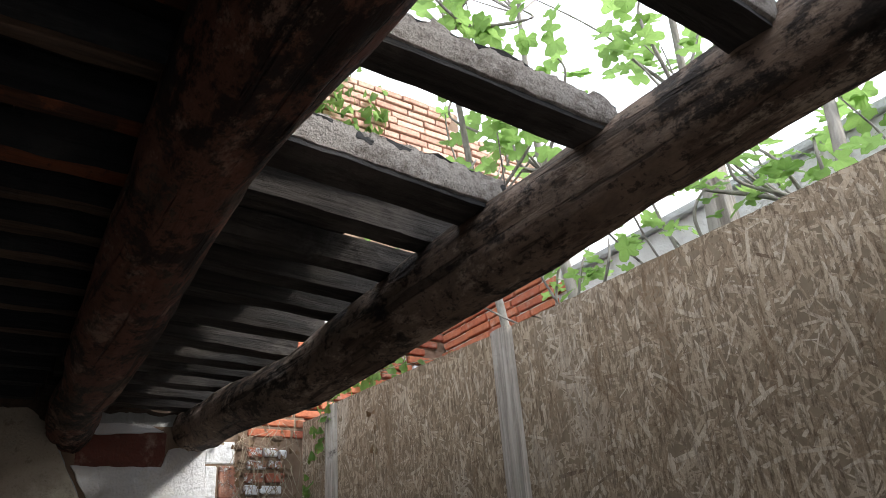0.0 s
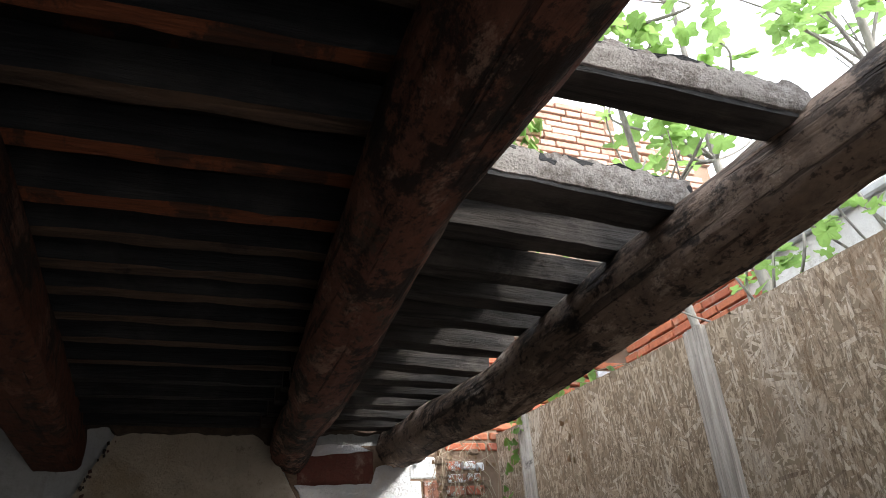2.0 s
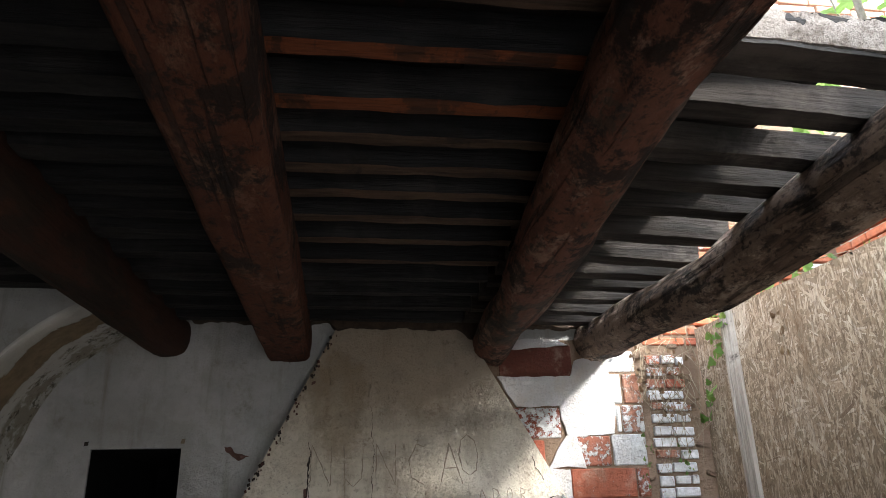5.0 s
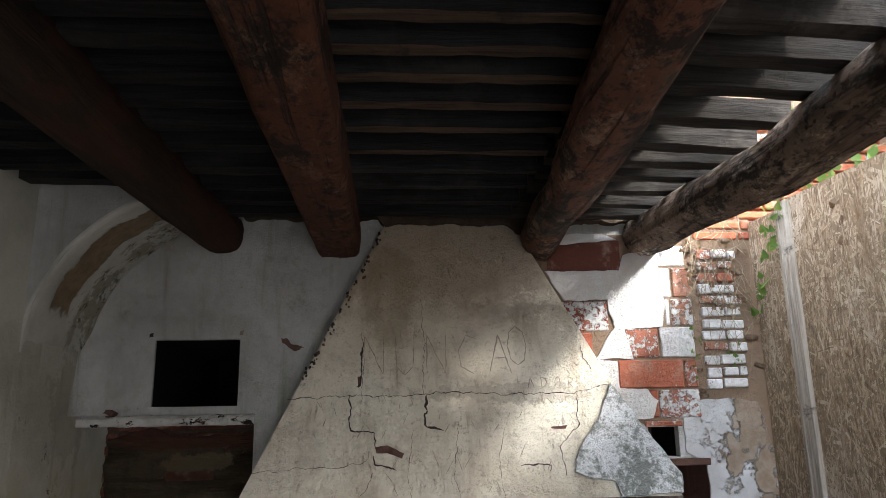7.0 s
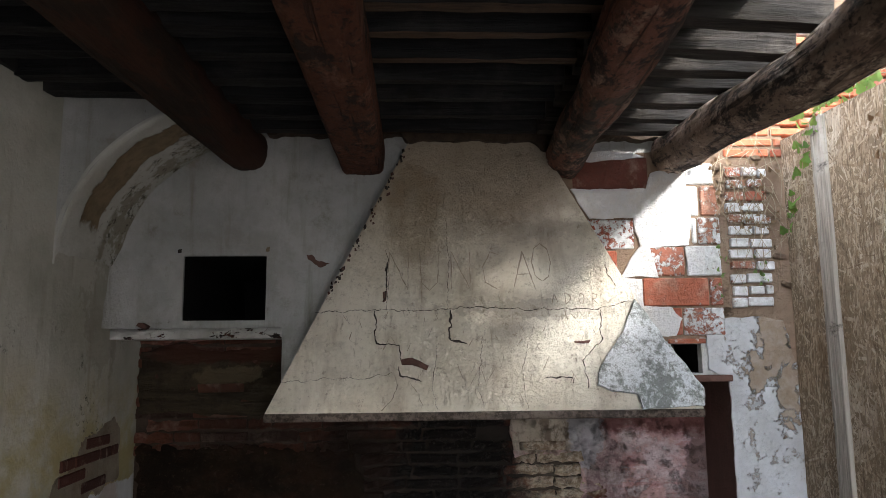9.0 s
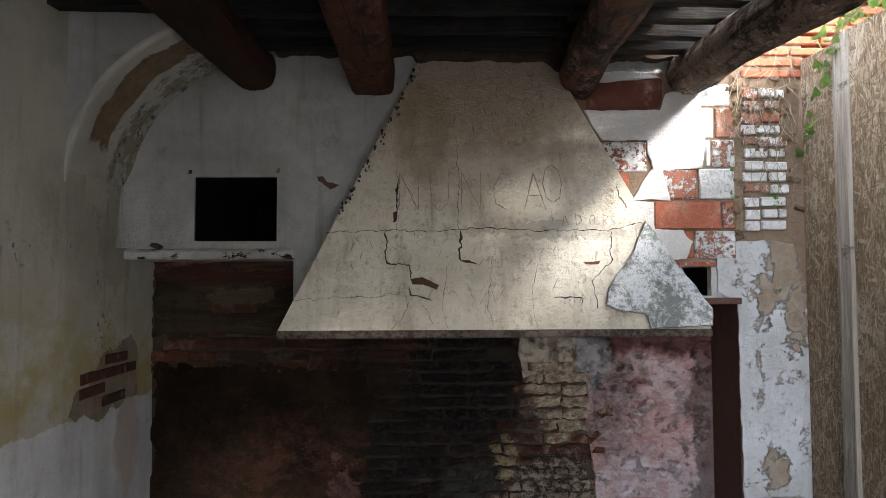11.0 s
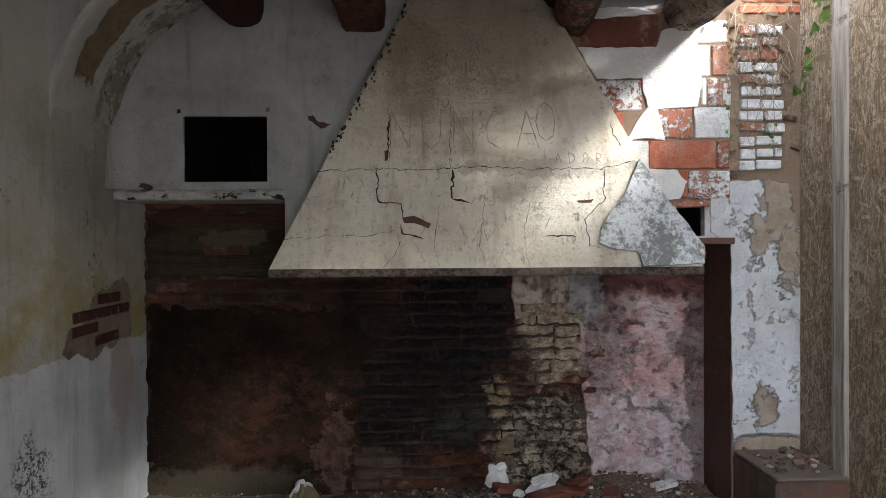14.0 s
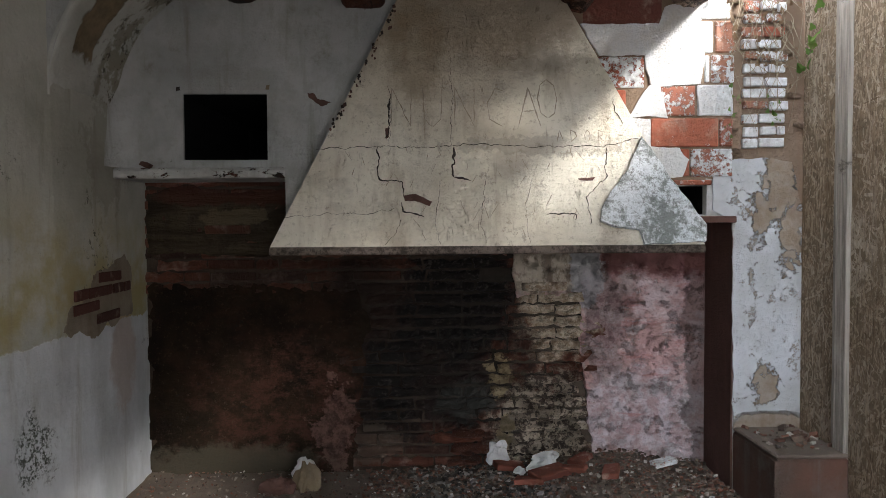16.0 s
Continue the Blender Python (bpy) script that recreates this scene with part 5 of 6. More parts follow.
worn_pool = []
for k in range(10):
    bm = box(-0.14, 0.14, -0.05, 0.02, -0.0235, 0.0235)
    bmesh.ops.subdivide_edges(bm, edges=[e for e in bm.edges if abs(e.verts[0].co.x - e.verts[1].co.x) > 0.1], cuts=6, use_grid_fill=True)
    bmesh.ops.subdivide_edges(bm, edges=[e for e in bm.edges if abs(e.verts[0].co.z - e.verts[1].co.z) > 0.03], cuts=2, use_grid_fill=True)
    for v in bm.verts:
        g = 0.6 if abs(v.co.z) < 0.012 else 1.0
        v.co += Vector((0.016 * fbm(v.co.x * 16 + k * 5, v.co.z * 30, 1, 4), 0.030 * g * fbm(v.co.x * 18 + k * 5, v.co.z * 40, 3, 5) + (0.008 if g == 1.0 else 0), 0.015 * fbm(v.co.x * 18 + k * 3, v.co.z * 40, 9, 4)))
    worn_pool.append(mesh_of(bm, "brick", BRICK_HEARTH))


def lay(parent, pool, origin, along, u0, u1, v0, v1, pitch, length, keep=lambda u, v: True, ragged=0.008, most=300, worn=None):
    """Courses of brick as parts of a wall; along: 'x' or 'y'."""
    v, row, n = v0, 0, 0
    while v < v1:
        u = u0 - (row % 2) * length / 2 + random.uniform(-0.03, 0.03)
        while u < u1 + length / 2:
            w = length * random.choice((0.5, 0.9, 0.95, 1.0, 1.05)) * random.uniform(0.95, 1.05)
            if keep(u + w / 2, v) and n < most:
                ob = new("brick", random.choice(worn if worn and random.random() < (0.97 if u > -0.3 else 0.5) else pool))
                ob.parent = parent
                out = -abs(random.gauss(0, ragged))
                out -= (0.028 * random.random() if worn and u > 0.1 and v < 1.1 else 0)
                p = (u + w / 2, origin + out, v + random.uniform(-0.003, 0.003)) if along == "x" else (origin + out, u + w / 2, v)
                ob.matrix_basis = pose(*p, random.uniform(-1, 1), random.uniform(-0.8, 0.8), random.uniform(-0.8, 0.8) + (0 if along == "x" else -90)) @ Matrix.Diagonal(((w - 0.012) / 0.28, 1, random.uniform(0.9, 1.05) * (pitch - 0.014) / 0.047, 1))
                n += 1
            u += w
        v += pitch
        row += 1


def hearth_keep(u, v):
    if not -1.95 < u < 0.70:
        return False
    if u < -0.70 and v < 1.06:
        return False
    return u < 0.2 or v < 1.12


lay(wall_hearth, brick_pool, HEARTH + 0.034, "x", -1.95, 0.80, 0.05, 1.72, 0.069, 0.29, hearth_keep, 0.006, 300, worn_pool)
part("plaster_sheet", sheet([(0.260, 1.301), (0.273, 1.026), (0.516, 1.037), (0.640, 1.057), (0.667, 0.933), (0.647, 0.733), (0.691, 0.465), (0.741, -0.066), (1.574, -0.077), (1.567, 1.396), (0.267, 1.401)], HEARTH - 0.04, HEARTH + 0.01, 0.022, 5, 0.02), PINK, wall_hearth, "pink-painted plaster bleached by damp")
part("plaster_sheet", sheet([(-1.860, 1.095), (-1.412, 1.10), (-1.086, 1.085), (-0.84, 1.075), (-0.66, 1.05), (-0.60, 0.90), (-0.63, 0.545), (-0.66, 0.280), (-0.70, -0.046), (-1.872, -0.032)], HEARTH - 0.024, HEARTH + 0.01, 0.05, 15, 0.014), SMOKED, wall_hearth, "smoke-browned plaster")
part("plaster_sheet", sheet([(-1.854, 1.650), (-1.634, 1.676), (-1.407, 1.629), (-1.016, 1.661), (-0.887, 1.536), (-1.019, 1.307), (-1.182, 1.275), (-1.858, 1.294)], HEARTH - 0.030, HEARTH + 0.01, 0.02, 25, 0.025), OLIVE, wall_hearth, "smoked olive-brown plaster")
# tumbled stones at the foot of the hearth wall
random.seed(77)


stone_pool = [mesh_of(stone_bm(1.0, k * 3.3), "stone", BRICK_HEARTH) for k in range(8)]
for k in range(70):
    u, v = random.uniform(-0.1, 0.62), random.uniform(0.03, 0.62)
    if u < 0.25 and v > 0.3:
        continue
    ob = new("stone", random.choice(stone_pool))
    ob.parent = wall_hearth
    r = random.uniform(0.025, 0.07)
    ob.matrix_basis = pose(u, HEARTH - 0.035, v, 0, random.uniform(-10, 10), 0) @ Matrix.Diagonal((r * 1.4, 0.05, r * 0.7, 1))

# ---- bare bricks in the side wall ----
small_pool = []
for k in range(5):
    bm = box(-0.14, 0.14, -0.012, 0.03, -0.0235, 0.0235, 0.005)
    small_pool.append(mesh_of(bm, "brick", BRICK_SMOKED))
part("mortar_bed", sheet([(3.33, 0.97), (3.36, 1.07), (3.55, 1.13), (3.66, 1.22), (3.98, 1.29), (4.06, 1.22), (4.06, 0.98), (3.8, 0.95), (3.6, 0.93)], LEFT + 0.005, LEFT - 0.02, 0.035, 7, 0.012, lambda u, v, w: (w, u, v)), LIME_BED, wall_west)
for row, (a, b) in enumerate(((3.36, 3.92), (3.40, 4.0), (3.42, 4.04), (3.66, 4.04))):
    y = a
    while y < b - 0.08:
        w = min(random.choice((0.27, 0.27, 0.13)), b - y)
        if random.random() < 0.2:
            y += w
            continue
        ob = new("brick", small_pool[row])
        ob.parent = wall_west
        ob.matrix_basis = pose(LEFT - 0.002 + random.uniform(-0.002, 0.003), y + w / 2, 1.0 + row * 0.066, random.uniform(-1.5, 1.5), random.uniform(-1.5, 1.5), 90) @ Matrix.Diagonal(((w - 0.012) / 0.28, 1, 1.08, 1))
        y += w

# ---- strand board fence ----
OSB = mat_islands("strand_board", ((0, (0.25, 0.195, 0.135)), (1, (0.21, 0.16, 0.11))), 0.8, (25, 25, 8), 0.6)


def board_bm(y0, y1, za, zb):
    """A sheet with a slightly chipped, sloping top edge."""
    n = max(3, int((y1 - y0) / 0.04))
    tops = [(y0 + (y1 - y0) * i / n, za + (zb - za) * i / n + 0.004 * fbm(i * 0.7, y0, 3)) for i in range(n + 1)]
    return sheet([(y0, 0.0)] + [(y1, 0.0)] + list(reversed(tops)), RIGHT, RIGHT + 0.015, 0.0, 0, 9.0, lambda u, v, w: (w, u, v))


def strands(y0, y1, za, zb, count, seed):
    """The pressed wood strands of a board's face."""
    rnd = random.Random(seed)
    verts, faces = [], []
    for k in range(count):
        y, z = rnd.uniform(y0, y1), rnd.uniform(0.02, 1.0) 
        t = (y - y0) / (y1 - y0)
        z *= za + (zb - za) * t
        a = rnd.gauss(math.pi / 2, 0.95)
        l, w = rnd.uniform(0.010, 0.045), rnd.uniform(0.003, 0.011)
        if k > count * 0.86:
            l, w = rnd.uniform(0.025, 0.065), rnd.uniform(0.005, 0.017)
        cy, cz, lift = math.cos(a), math.sin(a), 0.0004 + 0.0012 * k / count
        n = len(verts)
        tip = rnd.uniform(0.1, 0.9)
        for p, q in ((-1, -1), (-0.4, -1.15), (0.6, -1), (1, -tip), (0.9, 1), (0.1, 1.1), (-0.8, 0.9)):
            yy, zz = y + p * l * cy - q * w * cz * 0.5, z + p * l * cz + q * w * cy * 0.5
            yy, zz = min(max(yy, y0), y1), min(max(zz, 0.0), za + (zb - za) * t - 0.001)
            verts.append((RIGHT - lift, yy, zz))
        faces.append(tuple(range(n, n + 7)))
    me = bpy.data.meshes.new("strand_layer")
    me.from_pydata(verts, [], faces)
    me.materials.append(STRANDS)
    ob = new("strand_layer", me)
    return tagged(ob, kind="stuff")


fence = thing("board_fence", "weathered strand board fence with pale battens", "fence", (RIGHT, 1.0, 0))
for k, (y0, y1, za, zb, n) in enumerate(((-1.6, -0.40, 2.68, 2.70, 2500), (-0.395, 2.03, 2.70, 2.735, 24000), (2.035, 3.47, 2.735, 2.795, 15000), (3.55, 3.878, 2.765, 2.775, 3200))):
    b = under(fence, part("board", board_bm(y0, y1, za, zb), OSB))
    s = strands(y0, y1, za, zb, n, 100 + k)
    s.parent = b
    s.matrix_parent_inverse = fence.matrix_world.inverted() @ fence.matrix_world


def batten_bm(y0, y1, zt, t):
    """A moulded strip with grooves along it."""
    bm = bmesh.new()
    w = y1 - y0
    prof = [(0, 0), (0, t), (0.2 * w, t), (0.24 * w, t * 0.8), (0.3 * w, t), (0.62 * w, t), (0.66 * w, t * 0.75), (0.72 * w, t), (0.8 * w, t * 0.95), (0.84 * w, t * 0.7), (w, t * 0.65), (w, 0)]
    last = None
    for i in range(41):
        z = zt * i / 40
        ring = [bm.verts.new((RIGHT - 0.002 - d - 0.0015 * fbm(z * 3, u * 40, 1), y0 + u + 0.003 * fbm(z * 1.5, 2, u * 9), z)) for u, d in prof]
        if last:
            for j in range(len(prof) - 1):
                bm.faces.new((last[j], last[j + 1], ring[j + 1], ring[j]))
        last = ring
    bm.faces.new(last)
    bmesh.ops.recalc_face_normals(bm, faces=bm.faces)
    return bm


under(fence, part("batten", batten_bm(1.965, 2.075, 2.735, 0.03), BATTEN, None, "pale grooved wooden batten"))
under(fence, part("batten", batten_bm(3.44, 3.56, 2.785, 0.022), BATTEN, None, "pale grooved wooden batten"))

# ---- yard: bare brick where the render has fallen, and the tall wall's courses ----
random.seed(3)
yard_pool, tall_pool = [], []
for k in range(8):
    for pool, m in ((yard_pool, BRICK), (tall_pool, BRICK_PALE)):
        bm = box(-0.14, 0.14, -0.02, 0.04, -0.0235, 0.0235, 0.005)
        for v in bm.verts:
            v.co += Vector((1, 1, 0.8)) * 0.005 * fbm(v.co.x * 14 + k * 5, v.co.y * 14, v.co.z * 14, 3)
        pool.append(mesh_of(bm, "brick", m))
lay(yard_wall, yard_pool, 2.878, "y", 2.75, 4.1, 2.55, 3.78, 0.064, 0.28, lambda u, v: u > 2.78 + 0.12 * math.sin(v * 9) and u < 4.05)
lay(upper_wall, tall_pool, BACK + 0.045, "x", 1.9, 4.1, 4.5, 5.52, 0.066, 0.285, lambda u, v: u < 3.98 and not (u > 3.2 and v > 5.31))
part("capping", box(2.84, 3.14, -6, 2.7, 3.42, 3.47, 0.01), CEMENT, yard_wall)
post = part("wooden_post", box(2.45, 2.53, 1.36, 1.44, -0.06, 3.4, 0.006), BATTEN)
tagged(post, "weathered wooden post standing in the yard", "post")

# ---- plants ----
def tube(points, r0, r1, sides=7):
    """A tapered stem through points."""
    pts = []
    for i in range(len(points) - 1):
        a, b = Vector(points[i]), Vector(points[i + 1])
        pa, pb = Vector(points[max(0, i - 1)]), Vector(points[min(len(points) - 1, i + 2)])
        for j in range(6):
            t = j / 6
            ta, tb = (b - pa) * 0.5, (pb - a) * 0.5
            pts.append((2 * t ** 3 - 3 * t ** 2 + 1) * a + (t ** 3 - 2 * t ** 2 + t) * ta + (3 * t ** 2 - 2 * t ** 3) * b + (t ** 3 - t ** 2) * tb)
    pts.append(Vector(points[-1]))
    bm, last = bmesh.new(), None
    for i, p in enumerate(pts):
        d = (pts[min(i + 1, len(pts) - 1)] - pts[max(i - 1, 0)]).normalized()
        u = d.orthogonal().normalized()
        w = d.cross(u)
        r = r0 + (r1 - r0) * i / (len(pts) - 1)
        r *= 1 + 0.12 * fbm(p.x * 9, p.y * 9, p.z * 9, 2)
        ring = [bm.verts.new(p + r * (math.cos(6.2832 * k / sides) * u + math.sin(6.2832 * k / sides) * w)) for k in range(sides)]
        if last:
            base = min(range(sides), key=lambda s: (ring[s].co - last[0].co).length)
            for k in range(sides):
                a, b = last[k], last[(k + 1) % sides]
                bm.faces.new((a, b, ring[(base + k + 1) % sides], ring[(base + k) % sides]))
        last = ring
    bmesh.ops.recalc_face_normals(bm, faces=bm.faces)
    return bm


def fig_leaf(seed):
    """A five-lobed leaf, cupped, with its stalk, one unit long."""
    rnd = random.Random(seed)
    half = [(14, 0.77), (25, 0.6), (36, 0.44), (47, 0.56), (60, 0.68), (78, 0.64), (92, 0.46), (106, 0.44), (122, 0.5), (138, 0.44), (150, 0.3)]
    lobes = [(-a, r) for a, r in reversed(half)] + [(0, 0.82)] + half
    rim = []
    for (a0, r0), (a1, r1) in zip(lobes, lobes[1:]):
        for j in range(2):
            t = j / 2
            s = t * t * (3 - 2 * t)
            a = radians(a0 + (a1 - a0) * t + rnd.uniform(-3, 3))
            r = (r0 + (r1 - r0) * s) * rnd.uniform(0.94, 1.05)
            rim.append((math.sin(a) * r, math.cos(a) * r))
    rim.append((math.sin(radians(150)) * 0.3, math.cos(radians(150)) * 0.3))
    bm = bmesh.new()
    def z(x, y):
        return 0.22 * abs(x) ** 1.3 - 0.25 * y * y * (y > 0) + 0.05 * fbm(x * 3, y * 3, seed, 2)
    c = bm.verts.new((0, 0, 0))
    mid = [bm.verts.new((x * 0.55, y * 0.55, z(x * 0.55, y * 0.55))) for x, y in rim]
    out = [bm.verts.new((x, y, z(x, y))) for x, y in rim]
    for i in range(len(rim) - 1):
        bm.faces.new((c, mid[i], mid[i + 1]))
        bm.faces.new((mid[i], out[i], out[i + 1], mid[i + 1]))
    s = [bm.verts.new((0.012 * k, -0.45, -0.06)) for k in (-1, 1)]
    bm.faces.new((c, s[0], s[1]))
    return bm


fig = thing("fig_tree", "bare-limbed fig tree with large green lobed leaves", "tree", (2.3, 1.9, -0.06))
STEMS = {
    "a": [(2.3, 1.9, -0.06), (2.28, 1.95, 1.4), (2.2, 2.0, 2.7), (2.15, 2.05, 3.6), (2.0, 1.9, 4.4)],
    "b": [(2.32, 1.8, -0.06), (2.42, 1.6, 1.5), (2.4, 1.45, 2.6), (2.35, 1.35, 3.5), (2.2, 1.2, 4.5)],
    "c": [(2.36, 1.85, -0.06), (2.5, 1.3, 1.6), (2.46, 0.95, 2.8), (2.6, 0.9, 3.6), (2.8, 0.8, 4.4)],
    "d": [(2.28, 1.95, 1.4), (2.1, 2.3, 2.6), (1.95, 2.3, 3.4), (1.6, 2.0, 4.2)],
}
for key, pts in STEMS.items():
    under(fig, part("trunk" if key == "a" else "limb", tube(pts, 0.045 if key != "d" else 0.03, 0.011), BARK, None, "", True))
CLUSTERS = ((1.34, 1.66, 3.90), (1.65, 1.76, 3.90), (1.69, 1.54, 3.92), (1.78, 2.24, 3.90), (2.05, 2.18, 3.75), (1.75, 1.68, 3.45), (2.15, 1.47, 3.90), (2.38, 1.22, 3.95),
            (2.03, 1.27, 3.90), (2.04, 1.71, 3.90), (2.10, 1.45, 3.08), (2.10, 1.26, 3.08), (2.10, 1.11, 3.03), (2.10, 0.95, 3.00), (2.12, 0.84, 2.95), (2.10, 1.30, 2.96),
            (2.10, 1.87, 3.0), (2.10, 1.72, 2.97), (2.25, 2.15, 3.12), (2.7, 0.85, 3.4), (1.92, 2.01, 3.85), (3.0, 0.97, 3.9), (1.5, 1.2, 4.1), (1.9, 0.9, 4.1), (1.45, 2.2, 3.18), (1.42, 2.55, 3.1), (1.6, 1.95, 3.35))
leaf_pool = [mesh_of(fig_leaf(k), "leaf", FIG) for k in range(7)]
rnd = random.Random(42)
for c in CLUSTERS:
    c = Vector(c)
    knots = [Vector(p) for pts in STEMS.values() for p in pts[2:]]
    root = min(knots, key=lambda q: (q - c).length + 0.6 * max(0, q.z - c.z))
    mid = root.lerp(c, 0.5) + Vector((rnd.uniform(-0.08, 0.08), rnd.uniform(-0.08, 0.08), rnd.uniform(-0.12, 0.02)))
    twig = under(fig, part("branch", tube([root, mid, c, c + Vector((rnd.uniform(-0.1, 0.1), rnd.uniform(-0.1, 0.1), 0.12))], 0.011, 0.004, 6), BARK, None, "", True))
    for k in range(rnd.randint(12, 16)):
        f = rnd.uniform(0.55, 1.1)
        p = mid.lerp(c, f) + Vector((rnd.gauss(0, 0.09), rnd.gauss(0, 0.09), rnd.gauss(0.02, 0.06)))
        s = rnd.uniform(0.06, 0.11) if c.z > 3.3 else rnd.uniform(0.042, 0.075)
        ob = new("leaf", rnd.choice(leaf_pool))
        ob.parent = fig
        ob.matrix_parent_inverse = fig.matrix_world.inverted()
        ob.matrix_basis = pose(*p, rnd.uniform(-40, 30), rnd.uniform(-35, 35), rnd.uniform(0, 360)) @ Matrix.Scale(s, 4)


for k in range(60):
    q = rnd.choice([Vector(p) for pts in STEMS.values() for p in pts[2:]])
    d = Vector((rnd.uniform(-0.7, 0.5), rnd.uniform(-0.5, 0.5), rnd.uniform(0.2, 0.9)))
    bend = Vector((rnd.uniform(-0.12, 0.12), rnd.uniform(-0.12, 0.12), rnd.uniform(-0.1, 0.1)))
    under(fig, part("twig", tube([q, q + d * 0.5 + bend, q + d], 0.007, 0.0025, 5), BARK, None, "", True))


def ivy_leaf():
    bm = bmesh.new()
    rim = [(0, -0.5), (0.35, -0.6), (0.6, -0.2), (0.38, 0.1), (0.3, 0.35), (0, 0.8), (-0.3, 0.35), (-0.38, 0.1), (-0.6, -0.2), (-0.35, -0.6)]
    c = bm.verts.new((0, 0, -0.08))
    vs = [bm.verts.new((x, y, 0.1 * abs(x))) for x, y in rim]
    for i in range(10):
        bm.faces.new((c, vs[i], vs[(i + 1) % 10]))
    return bm


ivy_mesh, dry_mesh = mesh_of(ivy_leaf(), "leaf", IVY), mesh_of(ivy_leaf(), "leaf", DRY)


def creeper(label, runs, leaves, size, spread, seed, me, stem=0.0025, cat="ivy", at=None):
    r = random.Random(seed)
    t = thing("ivy" if cat == "ivy" else "dry_vine", label, cat, runs[0][0])
    for run in runs:
        under(t, part("stem", tube(run, stem, stem * 0.6, 5), VINE))
    for k in range(leaves):
        run = r.choice(runs)
        i = r.randrange(len(run) - 1)
        p = Vector(run[i]).lerp(Vector(run[i + 1]), r.random()) + Vector((r.gauss(0, spread[0]), r.gauss(0, spread[1]), r.gauss(0, spread[2])))
        ob = new("leaf", me)
        ob.parent = t
        ob.matrix_parent_inverse = t.matrix_world.inverted()
        ob.matrix_basis = pose(*p, r.uniform(30, 110), r.uniform(-30, 30), r.uniform(0, 360)) @ Matrix.Scale(size * r.uniform(0.6, 1.2), 4)
    return t


creeper("green ivy hanging over the pale batten", [[(1.80, 3.3, 2.86), (1.74, 3.42, 2.82), (1.71, 3.55, 2.72), (1.715, 3.6, 2.55), (1.715, 3.68, 2.38), (1.70, 3.78, 2.26)]], 30, 0.038, (0.012, 0.03, 0.03), 1, ivy_mesh)
creeper("green ivy along the top of the boards", [[(1.85, 2.6, 2.80), (1.82, 3.0, 2.86), (1.80, 3.4, 2.87), (1.78, 3.8, 2.84)], [(1.9, 2.9, 2.8), (1.86, 3.3, 2.92), (1.84, 3.6, 2.9)]], 46, 0.045, (0.03, 0.08, 0.03), 2, ivy_mesh)
creeper("ivy climbing the tall brick wall", [[(2.2, 3.9, 3.0), (2.1, 3.9, 4.2), (2.15, 3.9, 5.0), (2.1, 3.9, 5.5)], [(2.3, 3.9, 4.2), (2.35, 3.9, 4.9), (2.3, 3.9, 5.4)], [(2.1, 3.9, 4.4), (1.95, 3.9, 5.1), (1.85, 3.9, 5.4)]], 240, 0.07, (0.09, 0.03, 0.15), 3, ivy_mesh)
creeper("thin creeper with brown leaves on the boards", [[(1.752, 3.05, 2.6), (1.752, 3.02, 2.3), (1.752, 3.05, 2.05), (1.75, 3.12, 1.9)]], 9, 0.03, (0.006, 0.02, 0.05), 4, dry_mesh, 0.0018, "vine")
r = random.Random(9)
runs = []
for k in range(30):
    x, z = r.uniform(1.38, 1.72), r.uniform(2.5, 2.84)
    runs.append([(x, 3.86, z), (x + r.uniform(-0.08, 0.1), 3.83, z - r.uniform(0.05, 0.15)), (x + r.uniform(-0.1, 0.18), 3.84, z - r.uniform(0.2, 0.32)), (x + r.uniform(-0.1, 0.2), 3.85, z - r.uniform(0.35, 0.6))])
creeper("tangle of dried vines and dead leaves on the brickwork", runs, 52, 0.025, (0.04, 0.014, 0.05), 5, dry_mesh, 0.0022, "vine")
creeper("small weeds rooted in the pillar's joints", [[(1.36, 3.86, 2.15), (1.37, 3.85, 2.05), (1.35, 3.86, 1.95)], [(1.55, 3.85, 2.1), (1.6, 3.85, 2.0)]], 22, 0.018, (0.015, 0.008, 0.03), 6, ivy_mesh, 0.0015)

# ---- rubble on the hearth floor and bench ----
def chips(name, label, count, area, height, size, mat, seed):
    r = random.Random(seed)
    verts, faces = [], []
    base = [(-1, -1, -1), (1, -1, -1), (1, 1, -1), (-1, 1, -1), (-1, -1, 1), (1, -1, 1), (1, 1, 1), (-1, 1, 1)]
    quads = [(0, 3, 2, 1), (4, 5, 6, 7), (0, 1, 5, 4), (1, 2, 6, 5), (2, 3, 7, 6), (3, 0, 4, 7)]
    for k in range(count):
        x, y = r.uniform(area[0], area[1]), r.uniform(area[2], area[3])
        s = size * r.uniform(0.3, 1) ** 2 * 1.6
        m = pose(x, y, height(x, y) + s * 0.3, r.uniform(-25, 25), r.uniform(-25, 25), r.uniform(0, 360))
        n = len(verts)
        sx, sy, sz = s * r.uniform(0.6, 1.3), s * r.uniform(0.5, 1), s * r.uniform(0.25, 0.7)
        for a, b, c in base:
            verts.append(tuple(m @ Vector((a * sx * r.uniform(0.6, 1), b * sy * r.uniform(0.6, 1), c * sz * r.uniform(0.6, 1)))))
        faces += [tuple(n + i for i in q) for q in quads]
    me = bpy.data.meshes.new(name)
    me.from_pydata(verts, [], faces)
    me.materials.append(mat)
    return tagged(new(name, me), label, "rubble", kind="stuff")


def heap(x, y):
    return 0.10 * math.exp(-((x - 0.75) / 0.5) ** 2) * max(0, (y - 3.5) / 0.8) + 0.025 * max(0, fbm(x * 3, y * 3, 1.0)) + 0.012


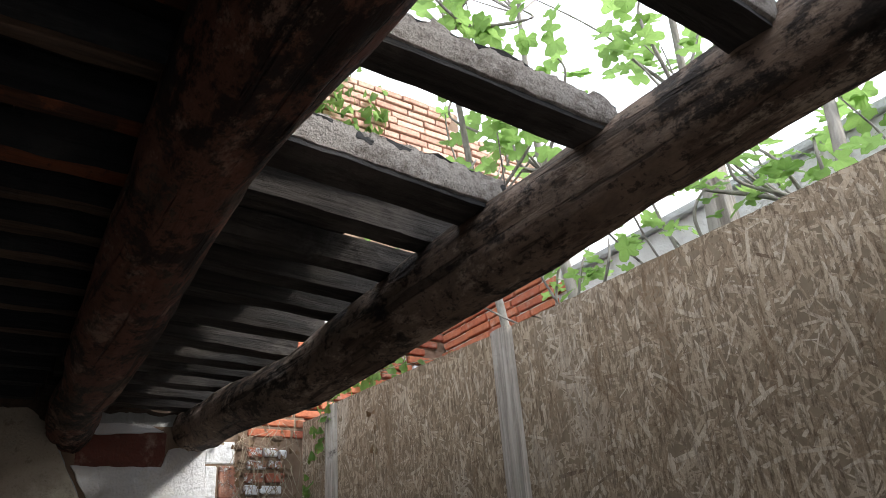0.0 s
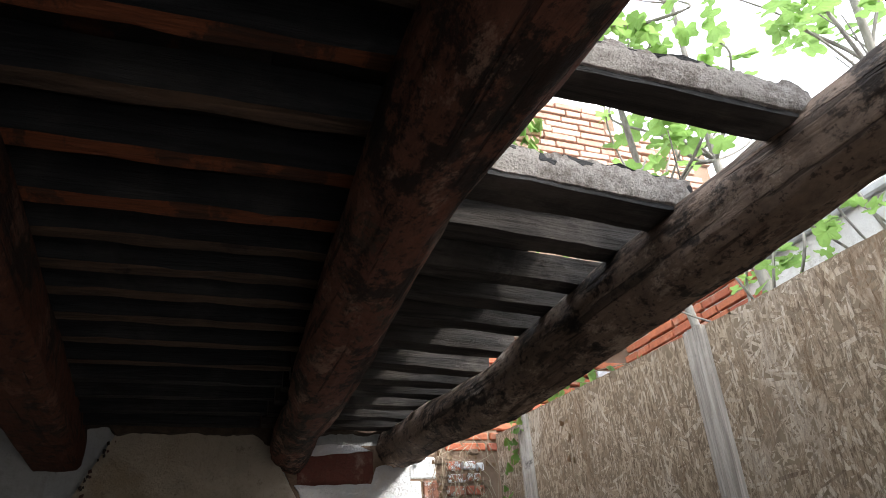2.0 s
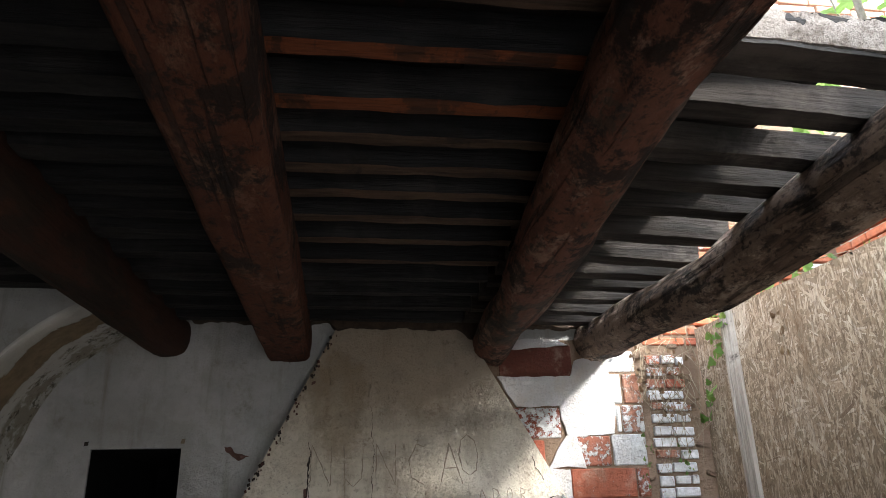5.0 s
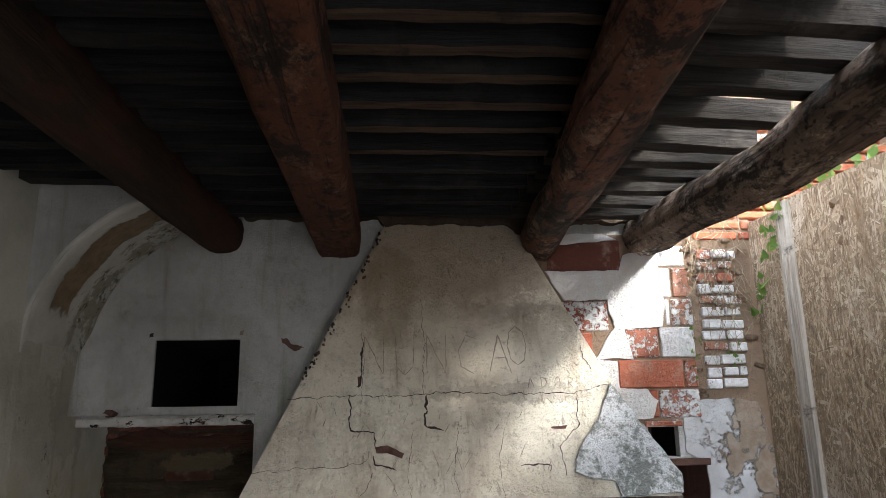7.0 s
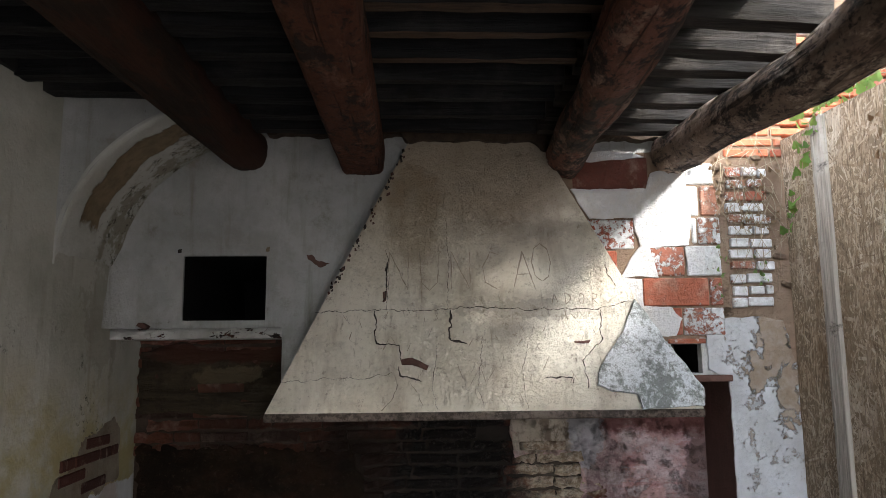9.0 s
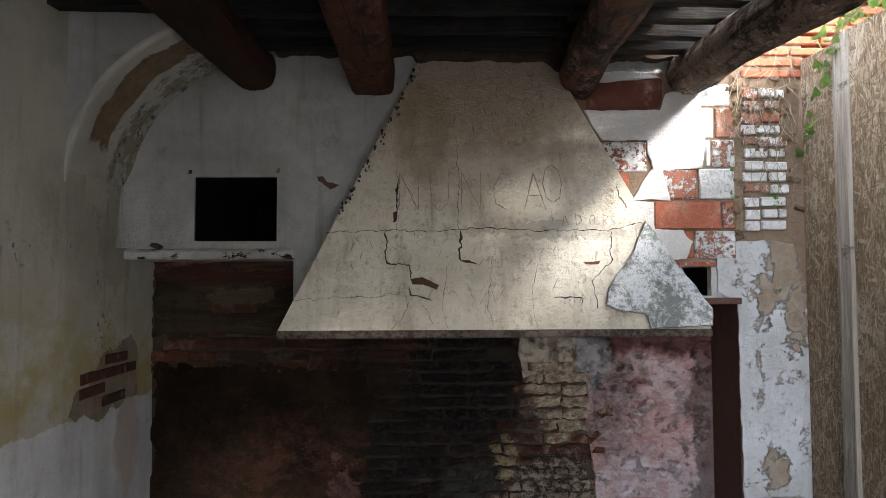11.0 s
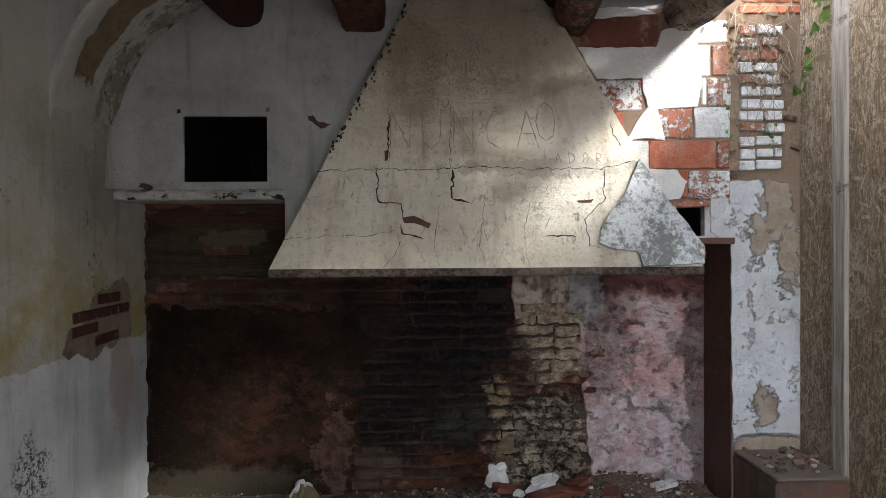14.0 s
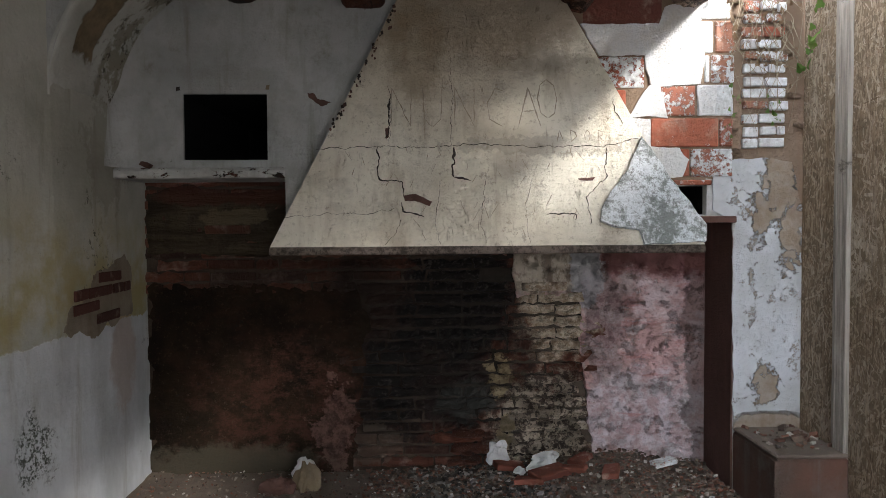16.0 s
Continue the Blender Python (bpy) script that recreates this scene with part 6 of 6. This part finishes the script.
bm = bmesh.new()
grid = [[bm.verts.new((-1.86 + 3.24 * i / 90, 3.3 + 0.99 * j / 28, heap(-1.86 + 3.24 * i / 90, 3.3 + 0.99 * j / 28) - 0.012 + 0.006 * fbm(i * 0.5, j * 0.5, 4))) for j in range(29)] for i in range(91)]
for i in range(90):
    for j in range(28):
        bm.faces.new((grid[i][j], grid[i + 1][j], grid[i + 1][j + 1], grid[i][j + 1]))
heap_ob = part("rubble_heap", bm, EARTH, None, "", True)
tagged(heap_ob, "low heap of dust and crumbled mortar on the hearth floor", "rubble", kind="stuff")
chips("rubble", "brick and mortar crumbs strewn over the hearth floor", 4200, (-0.6, 1.37, 3.5, 4.27), heap, 0.0095, RUBBLE, 1)
chips("gravel", "fine grit on the hearth floor", 3600, (-1.84, 1.37, 3.5, 4.27), heap, 0.0055, RUBBLE, 2)
chips("ash", "black ash and charcoal crumbs", 900, (-0.35, 0.45, 3.75, 4.24), heap, 0.012, ASH, 3)
chips("plaster_crumbs", "flaked plaster crumbs on the bench", 70, (1.43, 1.74, 3.5, 3.87), lambda x, y: 0.348, 0.016, RUBBLE, 4)


def lump(name, label, cat, at, size, mat, seed, turn=(0, 0, 0)):
    bm = stone_bm(1.0, seed, 1.0, 3, 0.9, 0.75)
    bmesh.ops.transform(bm, matrix=Matrix.Diagonal((*size, 1)), verts=bm.verts)
    ob = part(name, bm, mat)
    ob.matrix_world = pose(*at, *turn)
    return tagged(ob, label, cat)


lump("plaster_chunk", "white plaster chunk leaning on the hearth wall", "rubble", (0.16, 4.2, 0.13), (0.055, 0.022, 0.07), PLASTER_WHITE, 3, (12, 10, 0))
lump("plaster_slab", "broken white plaster slab on the rubble", "rubble", (0.40, 4.1, 0.105), (0.085, 0.055, 0.022), PLASTER_WHITE, 5, (25, -8, 12))
lump("plaster_slab", "small white plaster piece on the rubble", "rubble", (0.27, 4.05, 0.07), (0.032, 0.025, 0.016), PLASTER_WHITE, 6, (10, 0, 40))
lump("stone", "brown stone on the hearth floor", "stone", (-0.92, 4.0, 0.075), (0.05, 0.06, 0.085), OCHRE_STAIN, 8, (0, 6, 20))
lump("plaster_chunk", "white mortar lump beside a stone", "rubble", (-0.94, 4.06, 0.10), (0.055, 0.04, 0.055), PLASTER_WHITE, 9, (0, 0, 10))
lump("stone", "dark charred stone in the ash", "stone", (-1.05, 3.96, 0.04), (0.09, 0.06, 0.05), RED_PAINT, 10, (0, 0, 0))
random.seed(19)
for k, (x, y, rz) in enumerate(((0.22, 4.16, 10), (0.42, 3.98, 28), (0.55, 4.0, -20), (0.62, 4.12, 50), (0.3, 3.93, -12), (1.1, 4.12, 15), (0.75, 3.95, 70))):
    bm = box(-0.11, 0.11, -0.06, 0.06, -0.022, 0.022, 0.006)
    for v in bm.verts:
        v.co += Vector((1, 1, 0.8)) * 0.012 * fbm(v.co.x * 14 + k * 5, v.co.y * 14, v.co.z * 14, 3)
    ob = part("broken_brick", bm, BRICK_DIM if k != 5 else BRICK_FLAKED)
    ob.matrix_world = pose(x, y, heap(x, y) + 0.022, random.uniform(-12, 12), random.uniform(-12, 12), rz) @ Matrix.Scale(random.uniform(0.6, 1.0), 4)
    tagged(ob, "broken red brick lying in the rubble", "brick", "broken bricks")
